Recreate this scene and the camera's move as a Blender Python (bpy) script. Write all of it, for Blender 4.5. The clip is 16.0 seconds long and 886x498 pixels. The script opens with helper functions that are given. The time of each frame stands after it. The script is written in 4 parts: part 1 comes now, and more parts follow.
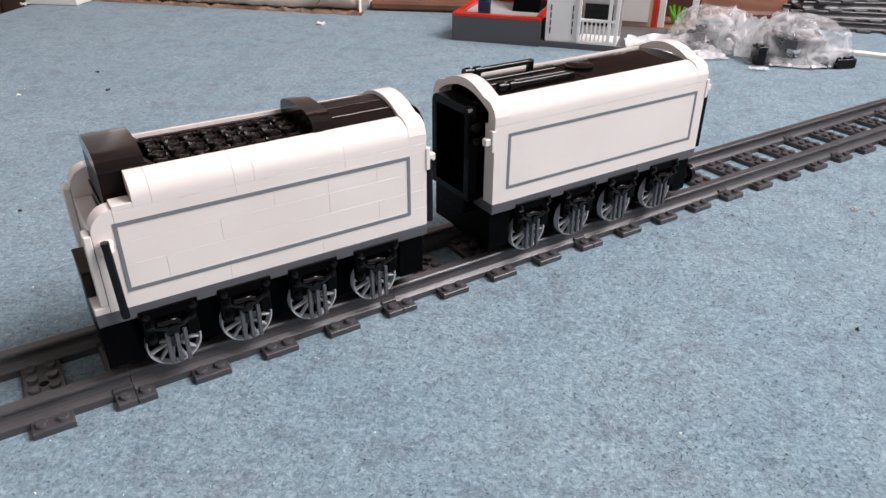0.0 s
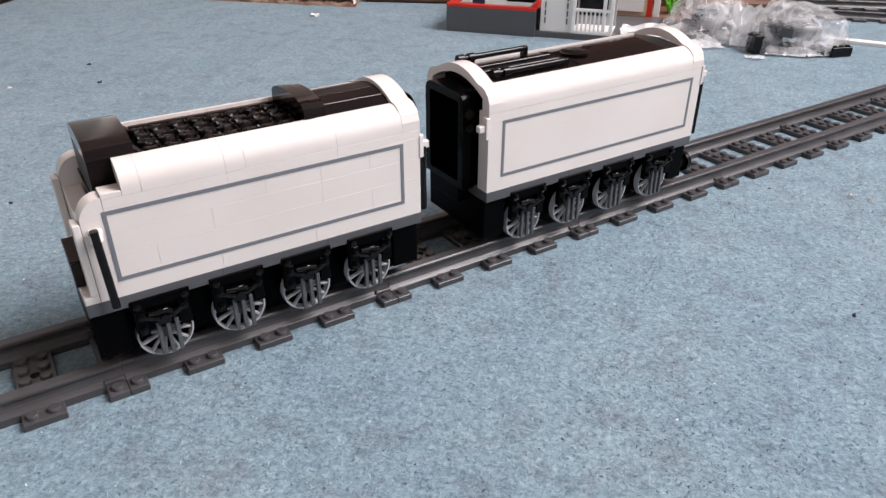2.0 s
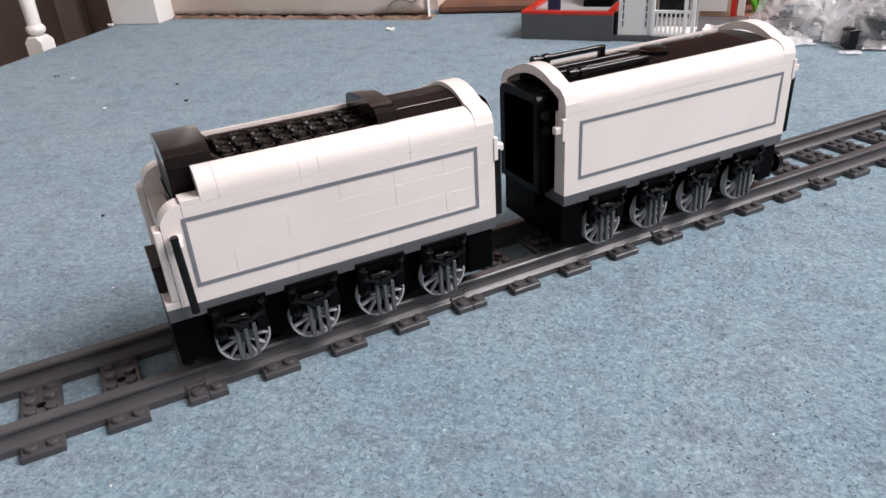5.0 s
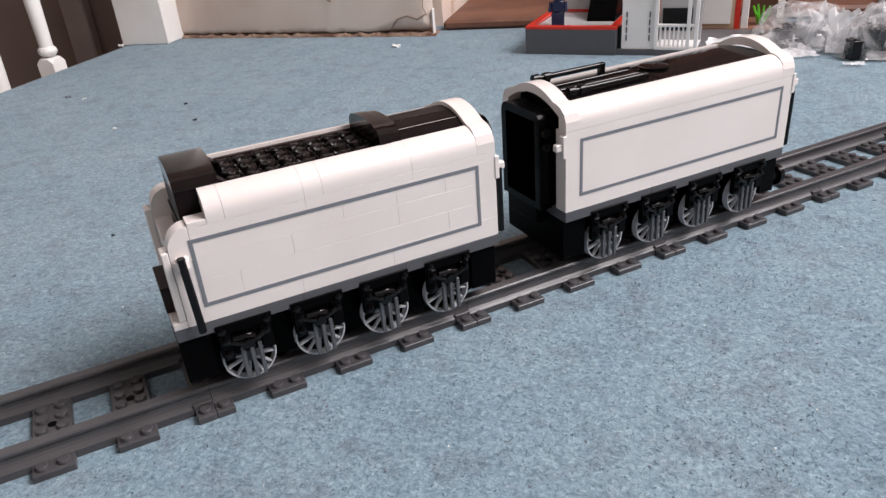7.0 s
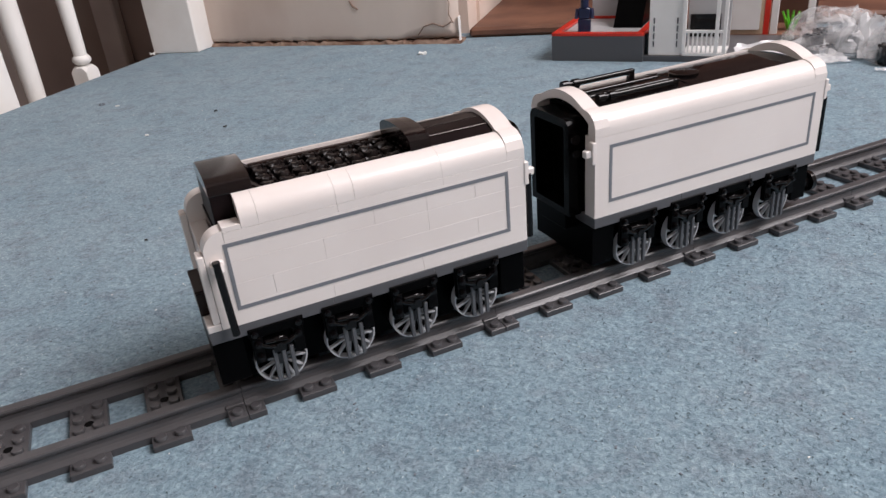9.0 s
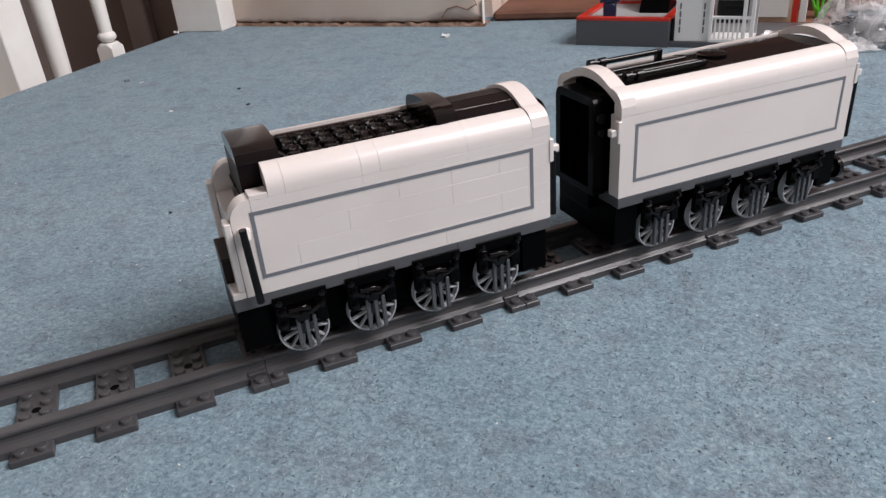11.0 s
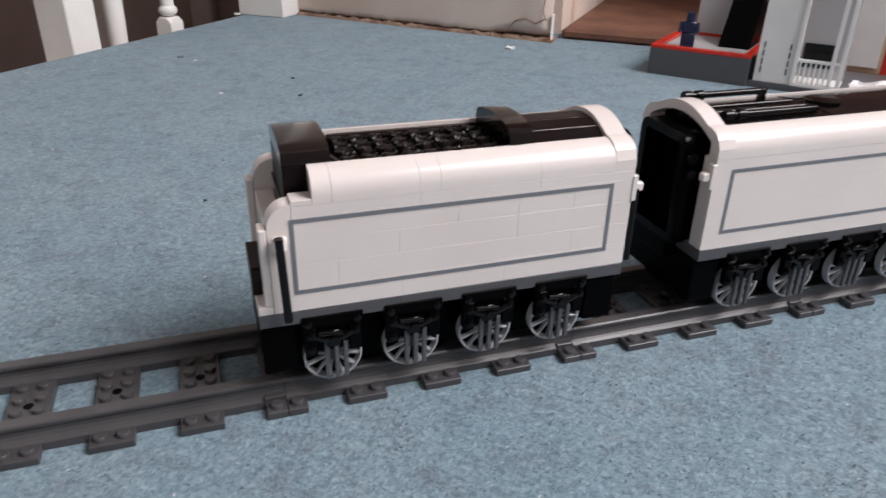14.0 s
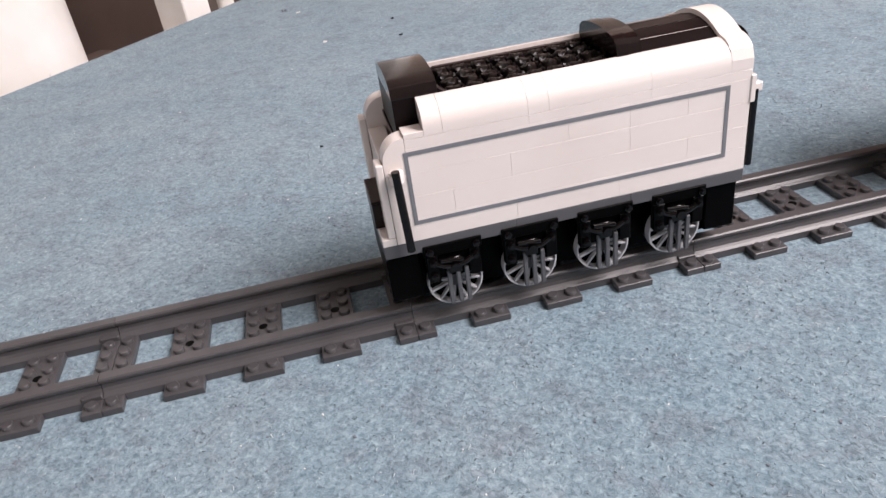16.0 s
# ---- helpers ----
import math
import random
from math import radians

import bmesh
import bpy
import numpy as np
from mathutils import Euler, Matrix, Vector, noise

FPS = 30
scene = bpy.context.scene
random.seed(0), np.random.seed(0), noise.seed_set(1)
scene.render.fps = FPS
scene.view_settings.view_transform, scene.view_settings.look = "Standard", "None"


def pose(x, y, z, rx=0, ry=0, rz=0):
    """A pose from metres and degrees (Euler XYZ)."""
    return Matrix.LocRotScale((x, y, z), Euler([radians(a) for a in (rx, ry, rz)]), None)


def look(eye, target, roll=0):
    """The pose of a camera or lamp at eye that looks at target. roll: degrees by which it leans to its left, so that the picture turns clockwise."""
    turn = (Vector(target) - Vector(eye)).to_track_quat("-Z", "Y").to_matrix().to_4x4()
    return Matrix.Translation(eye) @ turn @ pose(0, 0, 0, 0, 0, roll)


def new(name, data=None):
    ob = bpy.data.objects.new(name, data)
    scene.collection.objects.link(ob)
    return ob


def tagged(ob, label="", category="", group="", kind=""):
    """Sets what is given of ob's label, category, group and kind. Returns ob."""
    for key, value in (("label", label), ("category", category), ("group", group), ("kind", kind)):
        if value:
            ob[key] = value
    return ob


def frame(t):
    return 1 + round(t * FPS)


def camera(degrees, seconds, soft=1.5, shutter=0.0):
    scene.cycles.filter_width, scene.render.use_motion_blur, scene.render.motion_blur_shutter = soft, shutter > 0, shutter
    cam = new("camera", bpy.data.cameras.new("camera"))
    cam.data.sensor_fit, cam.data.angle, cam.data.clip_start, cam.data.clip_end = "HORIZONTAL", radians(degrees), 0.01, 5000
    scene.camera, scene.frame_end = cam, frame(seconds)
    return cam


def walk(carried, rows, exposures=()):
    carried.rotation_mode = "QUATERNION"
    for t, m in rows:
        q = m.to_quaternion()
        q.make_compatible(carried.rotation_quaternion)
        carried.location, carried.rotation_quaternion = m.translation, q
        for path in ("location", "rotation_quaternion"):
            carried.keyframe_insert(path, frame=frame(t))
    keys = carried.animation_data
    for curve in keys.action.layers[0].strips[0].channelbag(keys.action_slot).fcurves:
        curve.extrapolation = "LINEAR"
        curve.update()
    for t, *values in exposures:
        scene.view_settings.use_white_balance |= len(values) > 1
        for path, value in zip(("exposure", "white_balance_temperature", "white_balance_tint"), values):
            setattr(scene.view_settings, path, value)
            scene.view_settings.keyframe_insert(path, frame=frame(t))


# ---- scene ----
cam = camera(63.28, 16.0, soft=1.4, shutter=0.3)
# seconds, eye (m), yaw, pitch, roll (degrees)
PATH = [
    (0, -0.0170, -0.2964, 0.2063, -32.48, -29.25, 0.29),
    (0.5, -0.0166, -0.2969, 0.2054, -32.01, -28.77, 0.19),
    (1, -0.0148, -0.2959, 0.2047, -31.86, -29.25, -0.10),
    (1.5, -0.0153, -0.2963, 0.2035, -31.72, -29.47, -0.25),
    (2, -0.0154, -0.2962, 0.2024, -32.76, -29.70, 0.05),
    (2.5, -0.0179, -0.2889, 0.2023, -32.87, -29.57, 1.46),
    (3, -0.0193, -0.2852, 0.2012, -29.56, -30.59, 0.51),
    (3.5, -0.0156, -0.2838, 0.1947, -30.49, -31.73, 0.91),
    (4, -0.0139, -0.2870, 0.1918, -31.03, -31.60, 0.69),
    (4.5, -0.0149, -0.2915, 0.1945, -27.08, -29.13, -2.22),
    (5, -0.0123, -0.2929, 0.1956, -25.74, -28.42, -3.85),
    (5.2, -0.0127, -0.2951, 0.1969, -24.59, -27.44, -4.30),
    (7.5, -0.0095, -0.2967, 0.1997, -25.06, -27.29, -5.00),
    (8, -0.0087, -0.2961, 0.2001, -24.84, -26.91, -5.39),
    (8.5, -0.0115, -0.2973, 0.1997, -23.98, -26.89, -5.16),
    (9, -0.0141, -0.2973, 0.2000, -22.97, -26.68, -5.45),
    (9.5, -0.0198, -0.2999, 0.1974, -21.34, -27.13, -4.85),
    (12, -0.0161, -0.2978, 0.1957, -21.82, -27.70, -4.77),
    (12.5, 0.0119, -0.2851, 0.1999, -30.54, -27.17, -5.49),
    (13, 0.0086, -0.2849, 0.1953, -30.27, -27.63, -4.29),
    (13.5, -0.0041, -0.2790, 0.1963, -26.97, -27.40, -1.82),
    (14, -0.0155, -0.2611, 0.1872, -18.80, -26.78, 1.12),
    (14.5, -0.0231, -0.2628, 0.1779, -13.89, -30.14, -2.04),
    (15, -0.0235, -0.2662, 0.1735, -11.29, -31.66, -3.47),
    (15.5, -0.0226, -0.2661, 0.1810, -9.27, -32.34, -6.25),
    (16, -0.0181, -0.2680, 0.1865, -8.11, -31.33, -8.53),
]
# seconds, stops, kelvin, tint
EXPOSURES = [(0.0, 0.24, 6500, 15), (3.0, 0.22, 6500, 15), (5.0, 0.2, 6500, 15), (7.5, 0.1, 6500, 15), (9.0, -0.08, 6500, 15), (9.5, -0.19, 6450, 14), (12.0, -0.11, 6450, 14), (12.5, 0.15, 6500, 15),
             (13.0, 0.27, 6500, 15), (13.5, 0.34, 6500, 15), (14.0, -0.14, 6450, 14), (14.5, -0.25, 6350, 12), (15.0, 0.04, 6500, 15), (15.5, 0.2, 6650, 18), (16.0, 0.32, 6750, 19)]
walk(cam, [(t, pose(x, y, z, 90 + pitch, 0, yaw) @ pose(0, 0, 0, 0, 0, roll)) for t, x, y, z, yaw, pitch, roll in PATH], EXPOSURES)

# ---- light ----
world = bpy.data.worlds.new("sky")
scene.world = world
world.use_nodes = True
sky = world.node_tree.nodes.new("ShaderNodeTexSky")
sky.sky_type, sky.sun_disc, sky.sun_elevation, sky.sun_rotation = "NISHITA", False, radians(35), radians(120)
world.node_tree.links.new(sky.outputs[0], world.node_tree.nodes["Background"].inputs[0])
world.node_tree.nodes["Background"].inputs[1].default_value = 0.1

# room axes: a along the plaster wall, b towards it; origin at the foot of the newel post
ROOM = pose(0.118, 0.922, 0, 0, 0, -39.7)


def area(name, eye, target, w, h, watts, colour):
    lamp = bpy.data.lights.new(name, "AREA")
    lamp.shape, lamp.size, lamp.size_y, lamp.energy, lamp.color = "RECTANGLE", w, h, watts, colour
    ob = new(name, lamp)
    ob.matrix_world = look(eye, target)
    return ob


# daylight in the window's opening
area("window_light", ROOM @ Vector((1.98, -0.58, 1.66)), ROOM @ Vector((0.5, -0.58, 0.2)), 1.2, 1.2, 68, (1.0, 0.965, 0.955))

# ---- helpers of this scene ----
U = 0.008
PL = 0.0032


def material(name, colour, rough=0.5, metal=0.0, spec=0.5, colour2=None, scale=60.0, bump=0.0, bump_scale=400.0, detail=4.0):
    m = bpy.data.materials.new(name)
    m.use_nodes = True
    nt = m.node_tree
    b = nt.nodes["Principled BSDF"]
    b.inputs["Base Color"].default_value = (*colour, 1)
    b.inputs["Roughness"].default_value = rough
    b.inputs["Metallic"].default_value = metal
    b.inputs["Specular IOR Level"].default_value = spec
    co = nt.nodes.new("ShaderNodeTexCoord")
    if colour2:
        n = nt.nodes.new("ShaderNodeTexNoise")
        n.inputs["Scale"].default_value, n.inputs["Detail"].default_value = scale, detail
        nt.links.new(co.outputs["Object"], n.inputs["Vector"])
        r = nt.nodes.new("ShaderNodeValToRGB")
        r.color_ramp.elements[0].position, r.color_ramp.elements[1].position = 0.35, 0.65
        r.color_ramp.elements[0].color, r.color_ramp.elements[1].color = (*colour, 1), (*colour2, 1)
        nt.links.new(n.outputs[0], r.inputs[0])
        nt.links.new(r.outputs[0], b.inputs["Base Color"])
    if bump:
        n = nt.nodes.new("ShaderNodeTexNoise")
        n.inputs["Scale"].default_value, n.inputs["Detail"].default_value = bump_scale, 3
        nt.links.new(co.outputs["Object"], n.inputs["Vector"])
        k = nt.nodes.new("ShaderNodeBump")
        k.inputs["Strength"].default_value, k.inputs["Distance"].default_value = bump, 0.0004
        nt.links.new(n.outputs[0], k.inputs["Height"])
        nt.links.new(k.outputs[0], b.inputs["Normal"])
    return m


WHITE = material("white_plastic", (0.76, 0.705, 0.675), 0.26, colour2=(0.725, 0.665, 0.635), scale=25)
BLACK = material("black_plastic", (0.0035, 0.0026, 0.0028), 0.17, spec=0.3)
DULL = material("dull_black_plastic", (0.0016, 0.0015, 0.0017), 0.34, spec=0.035)
TRACKGREY = material("dark_grey_plastic", (0.055, 0.053, 0.0565), 0.34, colour2=(0.07, 0.068, 0.072), scale=40, bump=0.05, bump_scale=300)
FRAMEGREY = material("frame_grey_plastic", (0.085, 0.085, 0.092), 0.32)
STRIPE = material("grey_stripe", (0.17, 0.18, 0.2), 0.35)
WHEEL = material("light_grey_plastic", (0.42, 0.43, 0.45), 0.28)
BAR = material("grey_bar_plastic", (0.085, 0.088, 0.096), 0.35)
COAL = material("coal_black_plastic", (0.0075, 0.0052, 0.005), 0.3, spec=0.2)
# wall and ceiling paints kept pale so the unseen surfaces bounce more fill
DULLPAINT = material("pale_wall_paint", (0.72, 0.68, 0.64), 0.7, colour2=(0.66, 0.62, 0.58), scale=4)
CEILPAINT = material("pale_ceiling_paint", (0.8, 0.79, 0.77), 0.8, colour2=(0.75, 0.74, 0.72), scale=4)
BROWNBLACK = material("brown_black_plastic", (0.008, 0.0045, 0.0048), 0.36, spec=0.1)
BROWN = material("dark_brown_plastic", (0.02, 0.011, 0.009), 0.35, spec=0.2)
GANGBLACK = material("satin_black_plastic", (0.0016, 0.0013, 0.0014), 0.16, spec=0.08)
GLOSS = material("glossy_brown_black_plastic", (0.009, 0.0055, 0.0055), 0.12, spec=0.35)
MIRRORBLACK = material("polished_black_plastic", (0.0035, 0.0026, 0.0028), 0.06, spec=0.5)
# lighter copy of the white plastic: stronger light on the toy house, in colour
LITWHITE = material("lit_white_plastic", (0.86, 0.84, 0.82), 0.3, colour2=(0.8, 0.78, 0.76), scale=25)
TAN = material("tan_plastic", (0.5, 0.36, 0.25), 0.35)
PLASTER = material("bare_plaster", (0.68, 0.54, 0.46), 0.9, spec=0.1, colour2=(0.8, 0.68, 0.6), scale=5, bump=0.5, bump_scale=90)
RAWEDGE = material("raw_plaster_edge", (0.16, 0.09, 0.065), 0.95, spec=0.05, colour2=(0.36, 0.26, 0.2), scale=40, bump=0.8, bump_scale=200)
PAINT = material("white_paint", (0.85, 0.83, 0.8), 0.4, colour2=(0.78, 0.75, 0.71), scale=15, bump=0.1, bump_scale=60)
# the stairwell's shade is put into this brown base colour
SHADEWALL = material("shaded_brown_wall", (0.2, 0.145, 0.125), 0.8, colour2=(0.25, 0.185, 0.16), scale=5)
# grey-brown carries the shade of the upright bands in the stairwell
SHADEBOARD = material("shaded_board", (0.42, 0.36, 0.33), 0.6, colour2=(0.36, 0.3, 0.275), scale=12)
WOOD = material("dark_wood", (0.06, 0.022, 0.014), 0.6, colour2=(0.12, 0.05, 0.03), scale=9)
ORANGEWOOD = material("orange_brown_wood", (0.12, 0.05, 0.03), 0.6, colour2=(0.19, 0.085, 0.05), scale=20)
RED = material("red_plastic", (0.6, 0.03, 0.015), 0.3)
GREEN = material("green_plastic", (0.12, 0.55, 0.03), 0.3)
NAVY = material("navy_plastic", (0.01, 0.015, 0.05), 0.3)
LIGHTGREY = material("pale_grey_plastic", (0.42, 0.42, 0.43), 0.35)
FLUFF = material("white_fluff", (0.7, 0.7, 0.68), 0.8)
LINT = material("grey_lint", (0.15, 0.17, 0.2), 0.9)
SPECK = material("dark_debris", (0.015, 0.014, 0.014), 0.7)


def carpet_material():
    m = material("blue_carpet", (0.3, 0.4, 0.46), 0.95, spec=0.05)
    nt = m.node_tree
    b = nt.nodes["Principled BSDF"]
    co = nt.nodes.new("ShaderNodeTexCoord")

    def noise_of(scale, detail=3.0, rough=0.6, distort=0.0):
        n = nt.nodes.new("ShaderNodeTexNoise")
        n.inputs["Scale"].default_value, n.inputs["Detail"].default_value = scale, detail
        n.inputs["Roughness"].default_value, n.inputs["Distortion"].default_value = rough, distort
        nt.links.new(co.outputs["Object"], n.inputs["Vector"])
        return n.outputs[0]

    def ramp(source, p0, c0, p1, c1):
        r = nt.nodes.new("ShaderNodeValToRGB")
        r.color_ramp.elements[0].position, r.color_ramp.elements[1].position = p0, p1
        r.color_ramp.elements[0].color, r.color_ramp.elements[1].color = (*c0, 1), (*c1, 1)
        nt.links.new(source, r.inputs[0])
        return r.outputs[0]

    def mix(kind, factor, one, two):
        n = nt.nodes.new("ShaderNodeMix")
        n.data_type, n.blend_type = "RGBA", kind
        n.inputs[0].default_value = factor
        nt.links.new(one, n.inputs[6])
        nt.links.new(two, n.inputs[7])
        return n.outputs[2]

    tufts = ramp(noise_of(520, 4, 0.65, 0.6), 0.28, (0.128, 0.205, 0.25), 0.68, (0.3, 0.41, 0.474))
    blotch = ramp(noise_of(13, 3), 0.3, (0.84, 0.88, 0.9), 0.7, (1.0, 0.98, 0.97))
    mottle = ramp(noise_of(230, 4, 0.7, 0.5), 0.34, (0.7, 0.71, 0.73), 0.6, (1.08, 1.06, 1.05))
    clumps = ramp(noise_of(48, 4, 0.7, 0.4), 0.34, (0.84, 0.79, 0.8), 0.52, (1.02, 1.02, 1.02))
    fibres = ramp(noise_of(300, 2, 0.5, 2.4), 0.28, (0.35, 0.35, 0.38), 0.36, (1, 1, 1))
    pink = ramp(noise_of(90, 2, 0.5), 0.6, (1, 1, 1), 0.8, (1.07, 0.985, 0.97))
    c = mix("MULTIPLY", 1.0, tufts, blotch)
    c = mix("MULTIPLY", 1.0, c, mottle)
    c = mix("MULTIPLY", 1.0, c, clumps)
    c = mix("MULTIPLY", 0.6, c, fibres)
    c = mix("MULTIPLY", 1.0, c, pink)
    nt.links.new(c, b.inputs["Base Color"])
    k = nt.nodes.new("ShaderNodeBump")
    k.inputs["Strength"].default_value, k.inputs["Distance"].default_value = 0.7, 0.0011
    nt.links.new(noise_of(520, 4, 0.65, 0.6), k.inputs["Height"])
    nt.links.new(k.outputs[0], b.inputs["Normal"])
    b.inputs["Sheen Weight"].default_value = 0.15
    return m


def film_material(name, low, high):
    """Clear crinkled plastic film."""
    m = bpy.data.materials.new(name)
    m.use_nodes = True
    nt = m.node_tree
    b = nt.nodes["Principled BSDF"]
    b.inputs["Base Color"].default_value, b.inputs["Roughness"].default_value = (0.75, 0.75, 0.76, 1), 0.12
    clear = nt.nodes.new("ShaderNodeBsdfTransparent")
    mixer = nt.nodes.new("ShaderNodeMixShader")
    n = nt.nodes.new("ShaderNodeTexNoise")
    n.inputs["Scale"].default_value, n.inputs["Detail"].default_value, n.inputs["Distortion"].default_value = 38, 3, 1.2
    co = nt.nodes.new("ShaderNodeTexCoord")
    nt.links.new(co.outputs["Object"], n.inputs["Vector"])
    r = nt.nodes.new("ShaderNodeMapRange")
    r.inputs[1].default_value, r.inputs[2].default_value, r.inputs[3].default_value, r.inputs[4].default_value = 0.35, 0.7, low, high
    nt.links.new(n.outputs[0], r.inputs[0])
    nt.links.new(r.outputs[0], mixer.inputs[0])
    nt.links.new(clear.outputs[0], mixer.inputs[1])
    nt.links.new(b.outputs[0], mixer.inputs[2])
    nt.links.new(mixer.outputs[0], nt.nodes["Material Output"].inputs[0])
    return m


CARPET = carpet_material()
FILM = film_material("clear_plastic_film", 0.12, 0.52)
# whiter film for the folds; the bag's glints are put into its opacity
FOLD = film_material("folded_film_with_glints", 0.45, 0.95)


def finish(name, bm, mat, smooth=None):
    bmesh.ops.recalc_face_normals(bm, faces=bm.faces)
    me = bpy.data.meshes.new(name)
    bm.to_mesh(me)
    bm.free()
    me.materials.append(mat)
    if smooth:
        for p in me.polygons:
            p.use_smooth = True
        me.set_sharp_from_angle(angle=radians(smooth))
    return new(name, me)


def part(name, bm, mat, parent, label="", smooth=None):
    ob = finish(name, bm, mat, smooth)
    ob.parent = parent
    return tagged(ob, label)


def thing(name, label, category, group="", kind="", at=None):
    ob = new(name)
    ob.empty_display_size = 0.02
    if at is not None:
        ob.matrix_world = at
    return tagged(ob, label, category, group, kind)


def box(bm, x0, x1, y0, y1, z0, z1, bevel=0.0):
    r = bmesh.ops.create_cube(bm, size=1.0, matrix=Matrix.LocRotScale(((x0 + x1) / 2, (y0 + y1) / 2, (z0 + z1) / 2), None, (abs(x1 - x0), abs(y1 - y0), abs(z1 - z0))))
    if bevel:
        edges = list({e for v in r["verts"] for e in v.link_edges})
        bmesh.ops.bevel(bm, geom=edges, offset=bevel, segments=1, affect="EDGES", profile=0.5)
    return bm


def rod(bm, p, q, r, seg=12, r2=None):
    p, q = Vector(p), Vector(q)
    turn = (q - p).to_track_quat("Z", "Y").to_matrix().to_4x4()
    bmesh.ops.create_cone(bm, cap_ends=True, segments=seg, radius1=r, radius2=r if r2 is None else r2, depth=(q - p).length, matrix=Matrix.Translation((p + q) / 2) @ turn)
    return bm


def prism(bm, points, x0, x1):
    """A solid with the outline points (y, z), from x0 to x1."""
    a = [bm.verts.new((x0, y, z)) for y, z in points]
    b = [bm.verts.new((x1, y, z)) for y, z in points]
    n = len(points)
    bm.faces.new(a)
    bm.faces.new(b[::-1])
    for i in range(n):
        bm.faces.new((a[i], b[i], b[(i + 1) % n], a[(i + 1) % n]))
    return bm


# ---- setting: landing floor, stairwell edge, walls, window ----
def room_box(name, mat, a0, a1, b0, b1, z0, z1, label, category, bevel=0.0):
    ob = finish(name, box(bmesh.new(), a0, a1, b0, b1, z0, z1, bevel), mat)
    ob.matrix_world = ROOM
    return tagged(ob, label, category, kind="structure")


floor = room_box("floor", CARPET, -0.068, 2.0, -2.6, 0.6, -0.05, 0.0, "worn blue low-pile carpet on the landing", "floor")
# unseen wall, added to close the room and bounce fill light
room_box("wall_south", DULLPAINT, -1.3, 2.12, -2.72, -2.6, -1.0, 2.4, "unseen pale wall added to bounce fill light", "wall")
room_box("wall_stairwell", SHADEWALL, -1.42, -1.3, -2.72, 0.72, -1.0, 2.4, "stairwell wall, its shade put into the brown colour", "wall")
room_box("wall_landing_end", SHADEWALL, -1.3, -0.075, 0.12, 0.24, -1.0, 2.4, "wall beyond the balusters, its shade put into the brown colour", "wall")
room_box("stairwell_floor", SHADEWALL, -1.3, -0.073, -2.6, 0.12, -1.05, -1.0, "stairwell floor coloured dark for its shade", "floor")
room_box("stair_string", PAINT, -0.135, -0.0705, -2.6, 0.06, -0.3, -0.0205, "white painted board along the landing edge", "trim")
# unseen ceiling, added to bounce light down
room_box("ceiling", CEILPAINT, -1.42, 2.12, -2.72, 0.72, 2.4, 2.45, "unseen pale ceiling added to bounce fill light", "ceiling")
room_box("wall_recess", WOOD, 0.43, 2.0, 0.6, 0.72, 0.0, 2.4, "dark brown wall of the recess", "wall")
# window wall, unseen, shuts out stray sky light: an opening between four pieces
for b0, b1, z0, z1 in ((-2.6, -1.23, 0, 2.4), (0.07, 0.72, 0, 2.4), (-1.23, 0.07, 0, 1.0), (-1.23, 0.07, 2.3, 2.4)):
    room_box("wall_window", PAINT, 2.0, 2.12, b0, b1, z0, z1, "unseen pale wall added round the window to shut out sky light", "wall")


def wall_line(a):
    """The plaster wall runs a little askew to the landing edge."""
    return 0.034 - 0.11 * a


def plaster_wall():
    """Bare plaster with a worn, uneven foot and a rounded outer corner."""
    bm = bmesh.new()
    n = 60
    rng = random.Random(3)
    cols = []
    for i in range(n + 1):
        a = 0.002 + 0.424 * i / n
        foot = 0.006 + 0.004 * rng.random() + (0.01 * math.sin((a - 0.34) / 0.09 * math.pi) if 0.34 < a < 0.43 else 0)
        back = 0.012 * max(0.0, (a - 0.405) / 0.021) ** 2 + wall_line(a)
        cols.append([bm.verts.new((a, b, z)) for b, z in ((0.03 + back, 0.0), (0.012 + back, foot * 0.4), (0.002 + back, foot), (back, foot + 0.006), (0.002 + back, 0.2), (back, 2.4))])
    for p, q in zip(cols, cols[1:]):
        for j in range(5):
            bm.faces.new((p[j], q[j], q[j + 1], p[j + 1]))
    ob = finish("wall_north", bm, PLASTER, 50)
    ob.matrix_world = ROOM
    return tagged(ob, "bare cracked plaster wall with a crumbling foot", "wall", kind="structure")


wall = plaster_wall()
room_box("wall_core", PLASTER, 0.0, 0.425, 0.06, 0.12, 0.0, 2.4, "back of the plaster wall", "wall")
room_box("wall_mass", PLASTER, -0.0729, 0.3799, 0.1201, 0.72, -0.05, 2.4, "solid wall behind the plaster", "wall")
room_box("wall_corner", PLASTER, -0.0749, -0.0001, 0.06, 0.12, -0.05, 2.4, "plaster corner behind the newel post", "wall")
room_box("wall_return", PLASTER, 0.38, 0.43, 0.12, 0.6, 0.0, 2.4, "plaster side of the recess", "wall")


